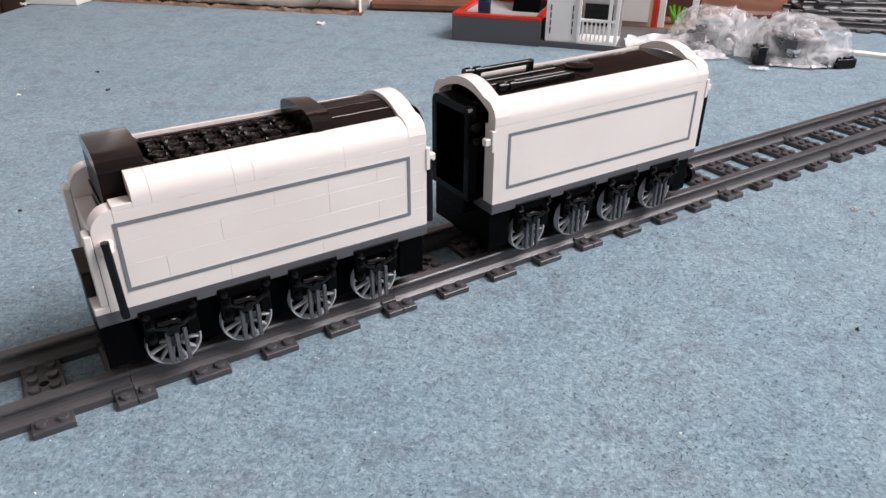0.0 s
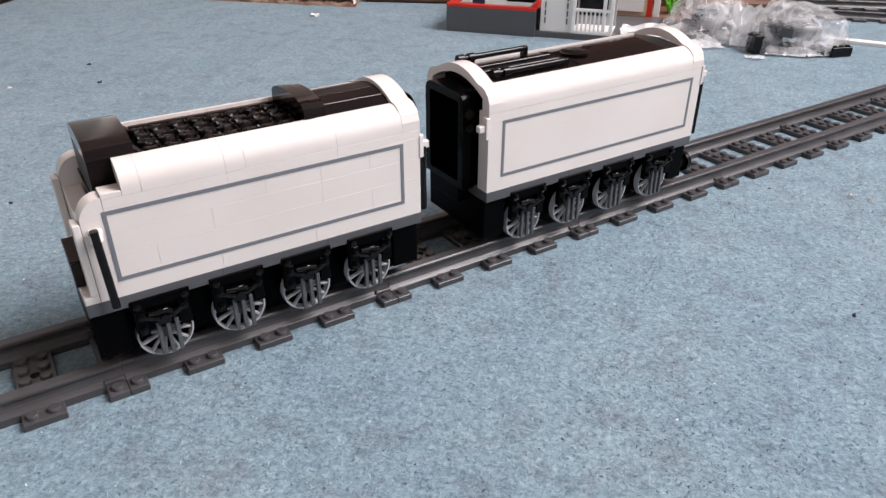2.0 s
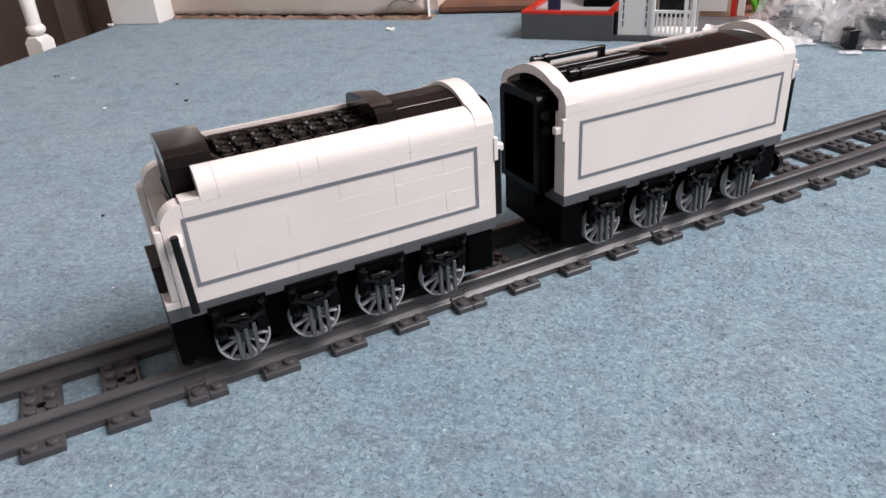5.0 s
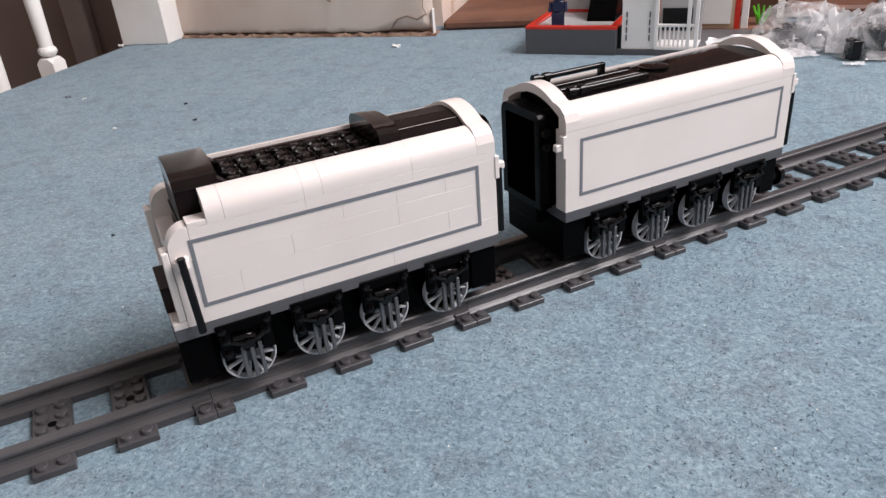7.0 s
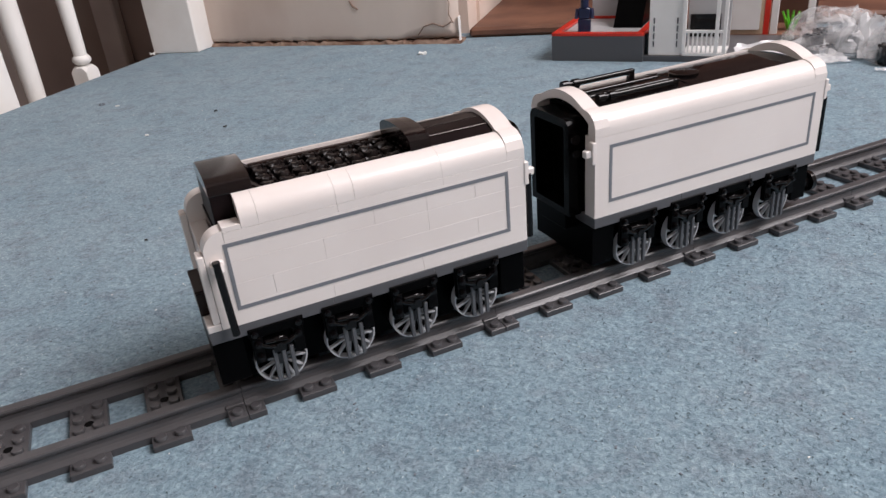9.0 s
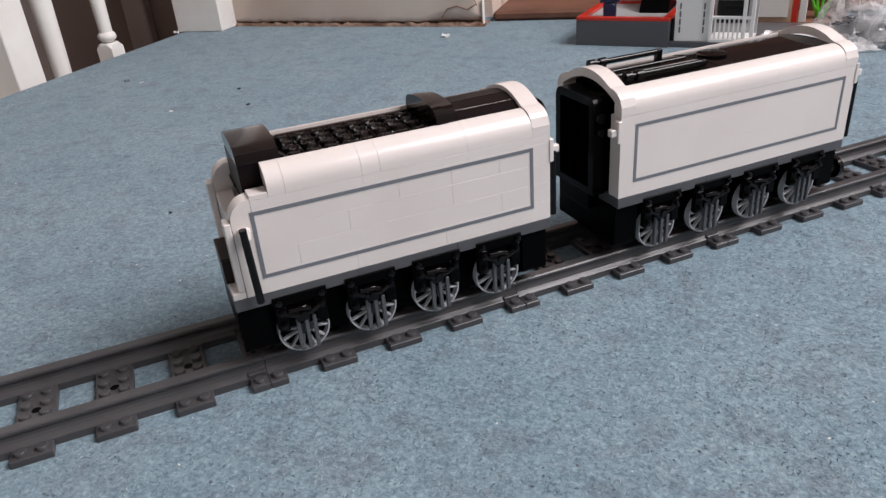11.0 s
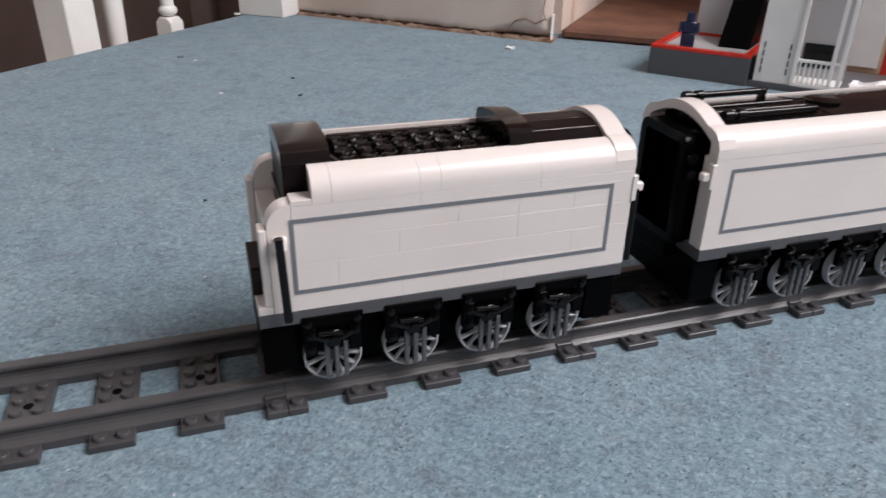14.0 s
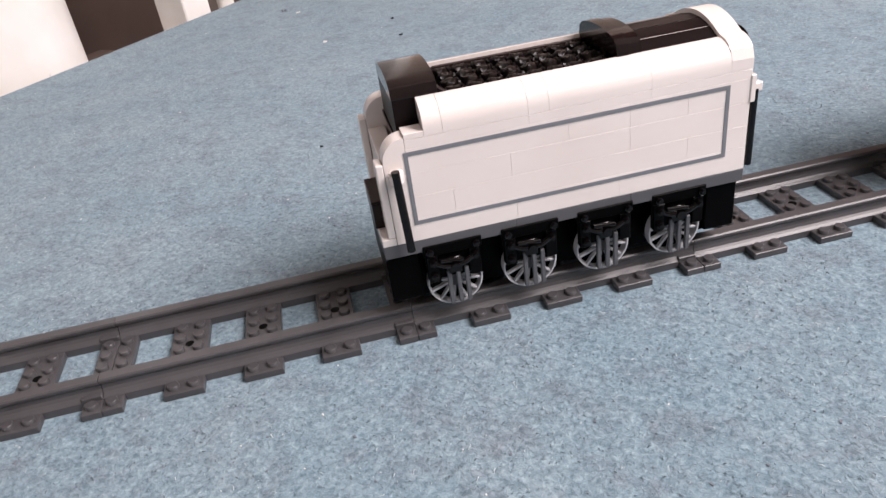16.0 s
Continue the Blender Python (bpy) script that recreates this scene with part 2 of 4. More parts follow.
def crumbled_edge():
    """Broken plaster left along the wall's foot, uneven in depth and height."""
    bm = bmesh.new()
    cols = []
    for i in range(141):
        a = 0.004 + 0.426 * i / 140
        q = Vector((a * 60, 0, 0))
        out = -wall_line(a) + 0.003 + 0.0025 * noise.noise(q) + 0.0012 * noise.noise(q * 4.3)
        high = 0.0042 + 0.0034 * noise.noise(q * 1.3 + Vector((0, 7, 0))) + 0.0018 * noise.noise(q * 5.1)
        cols.append([bm.verts.new((a, b, z)) for b, z in ((0.03 + wall_line(a), 0.0), (-out, 0.0), (-out + 0.0008, high * 0.5), (wall_line(a) - 0.0006, max(high, 0.001)), (0.03 + wall_line(a), max(high, 0.001)))])
    for p, q in zip(cols, cols[1:]):
        for j in range(5):
            bm.faces.new((p[j], q[j], q[(j + 1) % 5], p[(j + 1) % 5]))
    bm.faces.new(cols[0])
    bm.faces.new(cols[-1])
    ob = finish("skirting_remains", bm, RAWEDGE)
    ob.matrix_world = ROOM
    return tagged(ob, "raw broken plaster edge along the carpet", "trim", kind="structure")


crumbled_edge()
room_box("recess_step", ORANGEWOOD, 0.434, 1.1, 0.022, 0.6, 0.0, 0.014, "orange-brown wooden step in the recess", "step", 0.004)


def crack(points, width, name="crack"):
    """A fine crack in the plaster, as a thin sunk strip of raw edge."""
    bm = bmesh.new()
    for (a, z), (c, w) in zip(points, points[1:]):
        rod(bm, (a, wall_line(a) - 0.0006, z), (c, wall_line(c) - 0.0006, w), width, 5)
    return part(name, bm, RAWEDGE, wall, "dark crack in the plaster")


crack([(0.365, 0.012), (0.375, 0.024), (0.39, 0.028), (0.405, 0.023), (0.418, 0.03)], 0.0009)
crack([(0.41, 0.07), (0.416, 0.055), (0.414, 0.04), (0.42, 0.028)], 0.0008)
crack([(0.262, 0.062), (0.266, 0.055), (0.274, 0.05)], 0.0012)


room_box("corner_bead", PAINT, 0.4255, 0.4275, -0.0085, 0.0015, 0.0, 0.036, "chipped white strip on the plaster corner", "trim", 0.0008)


def square_post(name, a0, a1, b0, b1, z0, label):
    post = thing(name, label, "newel post", kind="structure")
    post.matrix_world = ROOM
    part("shaft", box(bmesh.new(), a0, a1, b0, b1, z0, 1.05, 0.0015), PAINT, post)
    part("cap", box(bmesh.new(), a0 - 0.008, a1 + 0.008, b0 - 0.008, b1 + 0.008, 1.05, 1.08, 0.006), PAINT, post)
    return post


square_post("newel_post", -0.077, 0.005, -0.009, 0.055, 0.0, "white painted square newel post at the landing edge")
square_post("newel_post", -0.13, -0.08, -0.336, -0.292, -0.5, "white painted square post behind the carpet edge")
post = thing("round_post", "thick round white painted post behind the carpet edge", "newel post", kind="structure")
post.matrix_world = ROOM
part("shaft", rod(bmesh.new(), (-0.178, -0.545, -0.5), (-0.178, -0.545, 1.05), 0.1, 48), PAINT, post, smooth=40)


def baluster(a, b, z, foot, thick=0.0108):
    """A turned stair baluster; foot: whether it has a square block and bead at its base; thick: its radius at knee height."""
    ob = thing("baluster", "white painted turned wooden stair baluster", "baluster", group="stair balusters")
    ob.matrix_world = ROOM @ pose(a, b, z)
    rings = [(0.0, 0.82), (0.04, 0.9), (0.12, 1.0), (0.4, 1.2), (0.6, 1.0), (0.93 if foot else 0.976, 0.9)]
    z0 = 0.0
    if foot:
        # square block with clipped upper corners
        bm = bmesh.new()
        loops = []
        for h, r, cut in ((0.0, 0.013, 0.0006), (0.018, 0.013, 0.0006), (0.0235, 0.0125, 0.006), (0.025, 0.0105, 0.0058)):
            loops.append([bm.verts.new((x * r - (x * cut if k else 0), y * r - (0 if k else y * cut), h)) for x, y, k in
                          ((1, 1, 0), (1, 1, 1), (-1, 1, 1), (-1, 1, 0), (-1, -1, 0), (-1, -1, 1), (1, -1, 1), (1, -1, 0))])
        for p, q in zip(loops, loops[1:]):
            for i in range(8):
                bm.faces.new((p[i], p[(i + 1) % 8], q[(i + 1) % 8], q[i]))
        bm.faces.new(loops[0])
        bm.faces.new(loops[-1])
        part("block", bm, PAINT, ob)
        bm = bmesh.new()
        bmesh.ops.create_uvsphere(bm, u_segments=20, v_segments=10, radius=0.0128, matrix=Matrix.Translation((0, 0, 0.0335)) @ Matrix.Diagonal((1, 1, 0.68, 1)))
        part("bead", bm, PAINT, ob, smooth=60)
        z0 = 0.037
    bm = bmesh.new()
    loops = [[bm.verts.new((thick * r * math.cos(t * math.tau / 20), thick * r * math.sin(t * math.tau / 20), z0 + h)) for t in range(20)] for h, r in rings]
    for p, q in zip(loops, loops[1:]):
        for i in range(20):
            bm.faces.new((p[i], p[(i + 1) % 20], q[(i + 1) % 20], q[i]))
    bm.faces.new(loops[0])
    bm.faces.new(loops[-1])
    part("shaft", bm, PAINT, ob, smooth=60)
    return ob


baluster(-0.091, -0.1525, -0.009, True)
baluster(-0.099, -0.244, -0.02, False, 0.0135)
for b in (-0.75, -0.84, -0.93, -1.02, -1.11):
    baluster(-0.1, b, -0.02, False, 0.0135)
# boards added on the wall beyond the balusters, for two shaded upright bands
for a0, a1 in ((-0.262, -0.216), (-0.5, -0.45)):
    room_box("wall_board", SHADEBOARD, a0, a1, 0.098, 0.12, -1.0, 2.4, "added upright board on the stairwell wall, shade in its grey-brown colour", "trim", 0.003)
# the far flight, lower down; its board is coloured dark for the shade
room_box("far_string", SHADEWALL, -0.9, -0.85, -2.6, 0.12, -1.0, -0.2, "stair board across the stairwell, coloured dark for its shade", "trim")
for b in (-0.02, -0.2, -0.38, -0.56):
    baluster(-0.875, b, -0.2, False)
for b0, b1 in ((-0.2915, -0.0095), (-2.6, -0.6465)):
    room_box("handrail", PAINT, -0.128, -0.08, b0, b1, 0.955, 0.99, "white painted handrail over the balusters", "handrail", 0.006)


# ---- track ----
def shared(name, me, parent, m=None):
    ob = new(name, me)
    ob.parent = parent
    if m is not None:
        ob.matrix_basis = m
    return ob


def mesh_of(bm, mat, smooth=None):
    ob = finish("scratch", bm, mat, smooth)
    me = ob.data
    bpy.data.objects.remove(ob)
    return me


def stud_mesh(mat, r=0.0024, h=0.0017, seg=14):
    """A toy brick stud with a slightly rounded rim, standing on z = 0."""
    bm = bmesh.new()
    rings = [(0.0, r), (h * 0.8, r), (h, r * 0.88)]
    loops = [[bm.verts.new((q * math.cos(t * math.tau / seg), q * math.sin(t * math.tau / seg), z)) for t in range(seg)] for z, q in rings]
    for p, q in zip(loops, loops[1:]):
        for i in range(seg):
            bm.faces.new((p[i], p[(i + 1) % seg], q[(i + 1) % seg], q[i]))
    bm.faces.new(loops[-1])
    return mesh_of(bm, mat, 50)


TRACK_STUD = stud_mesh(TRACKGREY)
FULL_TIE = mesh_of(box(bmesh.new(), -U, U, -0.032, 0.032, 0, PL, 0.0003), TRACKGREY)
HALF_TIE = mesh_of(box(bmesh.new(), 0.00008, U, -0.032, 0.032, 0, PL, 0.0003), TRACKGREY)
# foot, web and head of the near rail (y, z)
HALF_RAIL = [(0.0045, 0.0), (0.0045, 0.0034), (0.0041, 0.0038), (0.0034, 0.0043), (0.0026, 0.0052), (0.0020, 0.0066), (0.0018, 0.0084), (0.0027, 0.0095), (0.0028, 0.0108), (0.0022, 0.0114)]
RAIL = [(y - 0.02, z) for y, z in HALF_RAIL] + [(-y - 0.02, z) for y, z in HALF_RAIL[::-1]]
# black disc on the sleeper paints the dark inside of its hole
HOLE_SHADE = mesh_of(rod(bmesh.new(), (0, 0, PL - 0.001), (0, 0, PL + 0.0001), 0.002, 12), DULL)


def track_piece(k0):
    """One straight piece, sixteen studs long, from sleeper k0 to k0 + 4; half sleepers at its ends."""
    ob = thing("track_piece", "dark grey plastic toy railway track piece laid on the carpet", "track", group="track pieces")
    ob.matrix_world = pose(0.032 * k0, 0, 0)
    for i in range(5):
        x = 0.032 * i
        cols = (-0.5, 0.5)
        if i == 0:
            shared("sleeper", HALF_TIE, ob, pose(x, 0, 0))
            cols = (0.5,)
        elif i == 4:
            shared("sleeper", HALF_TIE, ob, pose(x, 0, 0, 0, 0, 180))
            cols = (-0.5,)
        else:
            shared("sleeper", FULL_TIE, ob, pose(x, 0, 0))
            shared("hole_shade", HOLE_SHADE, ob, pose(x, 0, 0))
        for c in cols:
            for j in (-3.5, -1.5, -0.5, 0.5, 1.5, 3.5):
                shared("stud", TRACK_STUD, ob, pose(x + c * U, j * U, PL))
    for s in (1, -1):
        part("rail", prism(bmesh.new(), [(s * y, z) for y, z in RAIL], 0.00012, 0.12788), TRACKGREY, ob)
        # joint blocks beside the rail's ends
        inner, outer = ((-0.0183, -0.0152), (-0.0248, -0.0217)) if s > 0 else ((0.0217, 0.0248), (0.0152, 0.0183))
        for x0, x1, (y0, y1) in ((0.0002, 0.0083, inner), (0.1197, 0.1278, outer)):
            part("joint_block", box(bmesh.new(), x0, x1, y0, y1, 0.003, 0.0054, 0.0003), TRACKGREY, ob)
    return ob


for k0 in range(-8, 24, 4):
    track_piece(k0)


# ---- tender cars ----
SIDE_Y = 0.0284
OFF = -0.0021
WHEEL_R = 0.0116


def bend(y, edge, apex, half):
    """Height over y of an arc that is edge high at +-half and apex high in the middle."""
    sag = apex - edge
    r = (half * half + sag * sag) / (2 * sag)
    return apex - r + math.sqrt(r * r - y * y)


def barrel(x0, x1, half, edge, apex, thick, n=14):
    ys = [-half + 2 * half * i / n for i in range(n + 1)]
    top = [(y, bend(y, edge, apex, half)) for y in ys]
    return prism(bmesh.new(), top + [(y, z - thick) for y, z in top[::-1]], x0, x1)


def rounded_top(half, low, high, n=10):
    """Outline (y, z) of a block with a nearly flat top and round shoulders."""
    rise = min(high - low, 0.0085)
    top = [(half * math.cos(t * math.pi / n) * (1 if t in (0, n) else 0.99), high - rise + rise * math.sin(t * math.pi / n) ** 0.5) for t in range(n + 1)]
    return [(half, low - 0.0004)] + top + [(-half, low - 0.0004)]


def ring(bm, r0, r1, y0, y1, seg=40):
    loops = []
    for r, y in ((r1, y0), (r1 * 0.985, y1), (r0 * 1.02, y1), (r0, y0)):
        loops.append([bm.verts.new((r * math.cos(t * math.tau / seg), y, r * math.sin(t * math.tau / seg))) for t in range(seg)])
    for i in range(4):
        p, q = loops[i], loops[(i + 1) % 4]
        for t in range(seg):
            bm.faces.new((p[t], p[(t + 1) % seg], q[(t + 1) % seg], q[t]))
    return bm


RIM = mesh_of(ring(bmesh.new(), 0.01055, WHEEL_R, 0.0022, -0.0014), WHEEL, 40)
HUB = mesh_of(rod(bmesh.new(), (0, 0.002, 0), (0, -0.0012, 0), 0.0028, 16), BAR, 40)
SPOKE = mesh_of(box(bmesh.new(), 0.0022, 0.0107, -0.0008, 0.0012, -0.0005, 0.0005, 0.00015), WHEEL)
TREAD = mesh_of(rod(bmesh.new(), (0, 0.0022, 0), (0, 0.0072, 0), 0.0112, 28), DULL, 40)


def wheel(car_ob, x, s):
    """A spoked wheel with its black tread behind; s: -1 near side, 1 far side."""
    turn = 0 if s < 0 else 180
    w = shared("wheel", RIM, car_ob, pose(x, s * 0.0243, 0.0116 + WHEEL_R, 0, 0, turn))
    shared("hub", HUB, w)
    shared("tread", TREAD, w)
    for i in range(12):
        shared("spoke", SPOKE, w, pose(0, 0, 0, 0, i * 30 + 9, 0))
    return w


HANG_PLATE = mesh_of(box(bmesh.new(), -0.0118, 0.0118, -0.0012, 0.003, 0.0385, 0.0432, 0.0003), DULL)
HANG_POST = mesh_of(box(bmesh.new(), -0.0023, 0.0023, -0.0012, 0.002, 0.0262, 0.0385, 0.0003), GANGBLACK)
HANG_BACK = mesh_of(box(bmesh.new(), -0.0112, 0.0112, 0.0004, 0.0019, 0.0268, 0.0384, 0.0003), DULL)


def knob_mesh():
    bm = bmesh.new()
    rod(bm, (0, 0.001, 0), (0, -0.0024, 0), 0.0016, 10)
    rod(bm, (0, -0.0024, 0), (0, -0.0034, 0), 0.001, 10)
    return mesh_of(bm, BLACK, 40)


def spring_mesh():
    bm = bmesh.new()
    # a curved leaf spring of four segments with a round clasp in its middle
    arc = [(-0.0078, 0.0352), (-0.0042, 0.0332), (0.0, 0.0325), (0.0042, 0.0332), (0.0078, 0.0352)]
    for (x, z), (v, w) in zip(arc, arc[1:]):
        rod(bm, (x, -0.0014, z), (v, -0.0014, w), 0.0012, 8)
    rod(bm, (-0.0058, -0.0022, 0.0362), (0.0035, -0.0022, 0.0352), 0.0009, 8)
    rod(bm, (0.0, 0.001, 0.0325), (0.0, -0.0034, 0.0325), 0.0019, 10)
    box(bm, -0.003, 0.003, -0.001, 0.002, 0.0285, 0.036, 0.0004)
    return mesh_of(bm, BLACK, 40)


KNOB, SPRING = knob_mesh(), spring_mesh()
GRILLE_BAR = mesh_of(box(bmesh.new(), -0.00085, 0.00085, -0.0009, 0.0009, 0.014, 0.0302, 0.0002), BAR)


def hanger(car_ob, x, s):
    """Black axle hanger over a wheel, with knobs, and three grey bars before the wheel."""
    h = shared("hanger", HANG_PLATE, car_ob, pose(x, s * 0.0279, 0, 0, 0, 0 if s < 0 else 180))
    shared("back_plate", HANG_BACK, h)
    for dx in (-0.0085, 0.0085):
        shared("post", HANG_POST, h, pose(dx, 0, 0))
        shared("knob", KNOB, h, pose(dx, 0, 0.0355))
        shared("knob", KNOB, h, pose(dx * 1.1, 0, 0.0408))
    shared("knob", KNOB, h, pose(-0.0085, 0, 0.0292))
    shared("spring", SPRING, h)
    for dx in (-0.0027, 0.001, 0.0046):
        shared("grille_bar", GRILLE_BAR, h, pose(dx, 0, 0))
    return h


ROWS_Z = (0.0466, 0.056, 0.0652, 0.0748, 0.0844, 0.088)


def brick_side(c, s, x0, x1, cuts, name="brick"):
    """A side wall laid in rows of bricks; cuts: joints of each row."""
    for (z0, z1), row in zip(zip(ROWS_Z, ROWS_Z[1:]), cuts):
        xs = [x0, *row, x1]
        for p, q in zip(xs, xs[1:]):
            g = 0.00001
            part(name, box(bmesh.new(), p + g, q - g, s * (SIDE_Y - 0.008), s * SIDE_Y, z0 + g, z1 - g), WHITE, c)


TOP_Y, TOP_Z = 0.0184, 0.0995


def shoulder_profile(s, n=12):
    pts = [(s * SIDE_Y, 0.0881), (s * SIDE_Y, 0.0905)]
    pts += [(s * (TOP_Y + (SIDE_Y - TOP_Y) * math.cos(t * math.pi / 2 / n)), 0.0905 + (TOP_Z - 0.0905) * math.sin(t * math.pi / 2 / n) ** 0.92) for t in range(1, n + 1)]
    return pts + [(s * TOP_Y, 0.093), (s * 0.023, 0.0881)]


def stripes(c, s, x0, x1):
    y0, y1 = s * (SIDE_Y + 0.0002), s * (SIDE_Y - 0.001)
    w = 0.0016
    z0, z1 = 0.0536, 0.0834
    part("pinstripe", box(bmesh.new(), x0, x1, y0, y1, z0, z0 + w), STRIPE, c, "grey printed pinstripe")
    part("pinstripe", box(bmesh.new(), x0, x1, y0, y1, z1 - w, z1), STRIPE, c, "grey printed pinstripe")
    for x in (x0, x1 - w):
        part("pinstripe", box(bmesh.new(), x, x + w, y0, y1, z0 + w, z1 - w), STRIPE, c, "grey printed pinstripe")


def end_arch(c, x0, x1):
    """White arched end frame: outer arc, open middle."""
    n = 36
    ys = [-SIDE_Y + 2 * SIDE_Y * i / n for i in range(n + 1)]

    def shoulder(y):
        u = min(1.0, max(0.0, (abs(y) - TOP_Y) / (SIDE_Y - TOP_Y)))
        return 0.0905 + (TOP_Z - 0.0905) * math.sqrt(1 - u * u) ** 0.92
    outer = [(y, 0.0007 + max(shoulder(y), 0.1051 - 16.5 * y * y)) for y in ys]
    inner = [(y * 0.80, 0.1014 - 14.0 * (y * 0.8) ** 2) for y in ys]
    bm = prism(bmesh.new(), [(-SIDE_Y, 0.0881)] + outer + [(SIDE_Y, 0.0881), (SIDE_Y * 0.8, 0.0881)] + inner[::-1] + [(-SIDE_Y * 0.8, 0.0881)], x0, x1)
    part("end_arch", bm, WHITE, c)


def clip(c, x, s, z, way):
    """White clip that sticks out of the end; way: 1 or -1 along the track."""
    bm = box(bmesh.new(), x - 0.0005 * way, x + 0.0018 * way, s * 0.0253, s * 0.0289, z - 0.0055, z + 0.0055, 0.0003)
    box(bm, x + 0.0018 * way, x + 0.0052 * way, s * 0.025, s * 0.0281, z - 0.0018, z + 0.0018, 0.0004)
    part("clip", bm, WHITE, c)


def gangway(c, x, way, half=0.0162, z1=0.0945, r=0.005, mid=0.0013):
    """Black corridor connection with rounded upper corners and a sunk dark door; x: its front plane."""
    z0 = 0.0455

    def outline(d, base):
        h, t, q = half - d, z1 - d, max(r - d, 0.0015)
        pts = [(-h, base), (-h, t - q)]
        pts += [(-h + q - q * math.cos(i * math.pi / 12), t - q + q * math.sin(i * math.pi / 12)) for i in range(1, 7)]
        pts += [(h - q + q * math.sin(i * math.pi / 12), t - q + q * math.cos(i * math.pi / 12)) for i in range(0, 7)]
        return pts + [(h, base)]
    # frame as a ring between two outlines
    bm = bmesh.new()
    back = x - 0.0135 * way
    out, inn = outline(0, z0), outline(0.0042, z0 + 0.0035)
    loops = []
    for pts, px in ((out, back), (out, x), (inn, x), (inn, x - 0.0112 * way)):
        loops.append([bm.verts.new((px, y + mid, z)) for y, z in pts])
    n = len(out)
    for p, q in zip(loops, loops[1:]):
        for i in range(n):
            bm.faces.new((p[i], p[(i + 1) % n], q[(i + 1) % n], q[i]))
    g = part("gangway", bm, GANGBLACK, c, "black corridor connection", 40)
    part("door", prism(bmesh.new(), [(y + mid, z) for y, z in outline(0.0039, z0 + 0.0034)], x - 0.0118 * way, x - 0.0108 * way), DULL, g, "dull black door")
    part("lower_block", box(bmesh.new(), x - 0.012 * way, x - 0.001 * way, -0.012, 0.012, 0.036, 0.0454, 0.0004), DULL, g)
    for s in (-1, 1):
        bm = rod(bmesh.new(), (x - 0.003 * way, s * (half - 0.001), 0.079), (x - 0.003 * way, s * (half + 0.002), 0.079), 0.0022, 10)
        rod(bm, (x - 0.003 * way, s * (half - 0.001), 0.086), (x - 0.003 * way, s * (half + 0.0015), 0.086), 0.0026, 10)
        part("hinge", bm, BLACK, g, smooth=40)
    return g


def handrail(c, x, y, z0, z1):
    bm = rod(bmesh.new(), (x, y, z0), (x, y, z1), 0.0016, 12)
    part("handrail", bm, BLACK, c, "black plastic handrail", 40)


def chassis(c, x0, x1, wheels):
    part("underframe", box(bmesh.new(), x0 + 0.006, x1 - 0.006, -0.0165, 0.0165, 0.0135, 0.041, 0.0003), DULL, c)
    for p, q in ((x0 + 0.0002, wheels[0] - 0.0135), (wheels[3] + 0.0135, x1 - 0.0012)):
        part("end_block", box(bmesh.new(), p, q, -0.0263, 0.0263, 0.0195, 0.041, 0.0003), DULL, c)
    # frame plates in three lengths
    xs = [x0, x1 - 0.097, x1 - 0.049, x1]
    for p, q in zip(xs, xs[1:]):
        part("frame_plate", box(bmesh.new(), p + 0.00004, q - 0.00004, -SIDE_Y, SIDE_Y, 0.041, 0.0465, 0.00015), FRAMEGREY, c)
    for x in wheels:
        for s in (-1, 1):
            hanger(c, x, s)


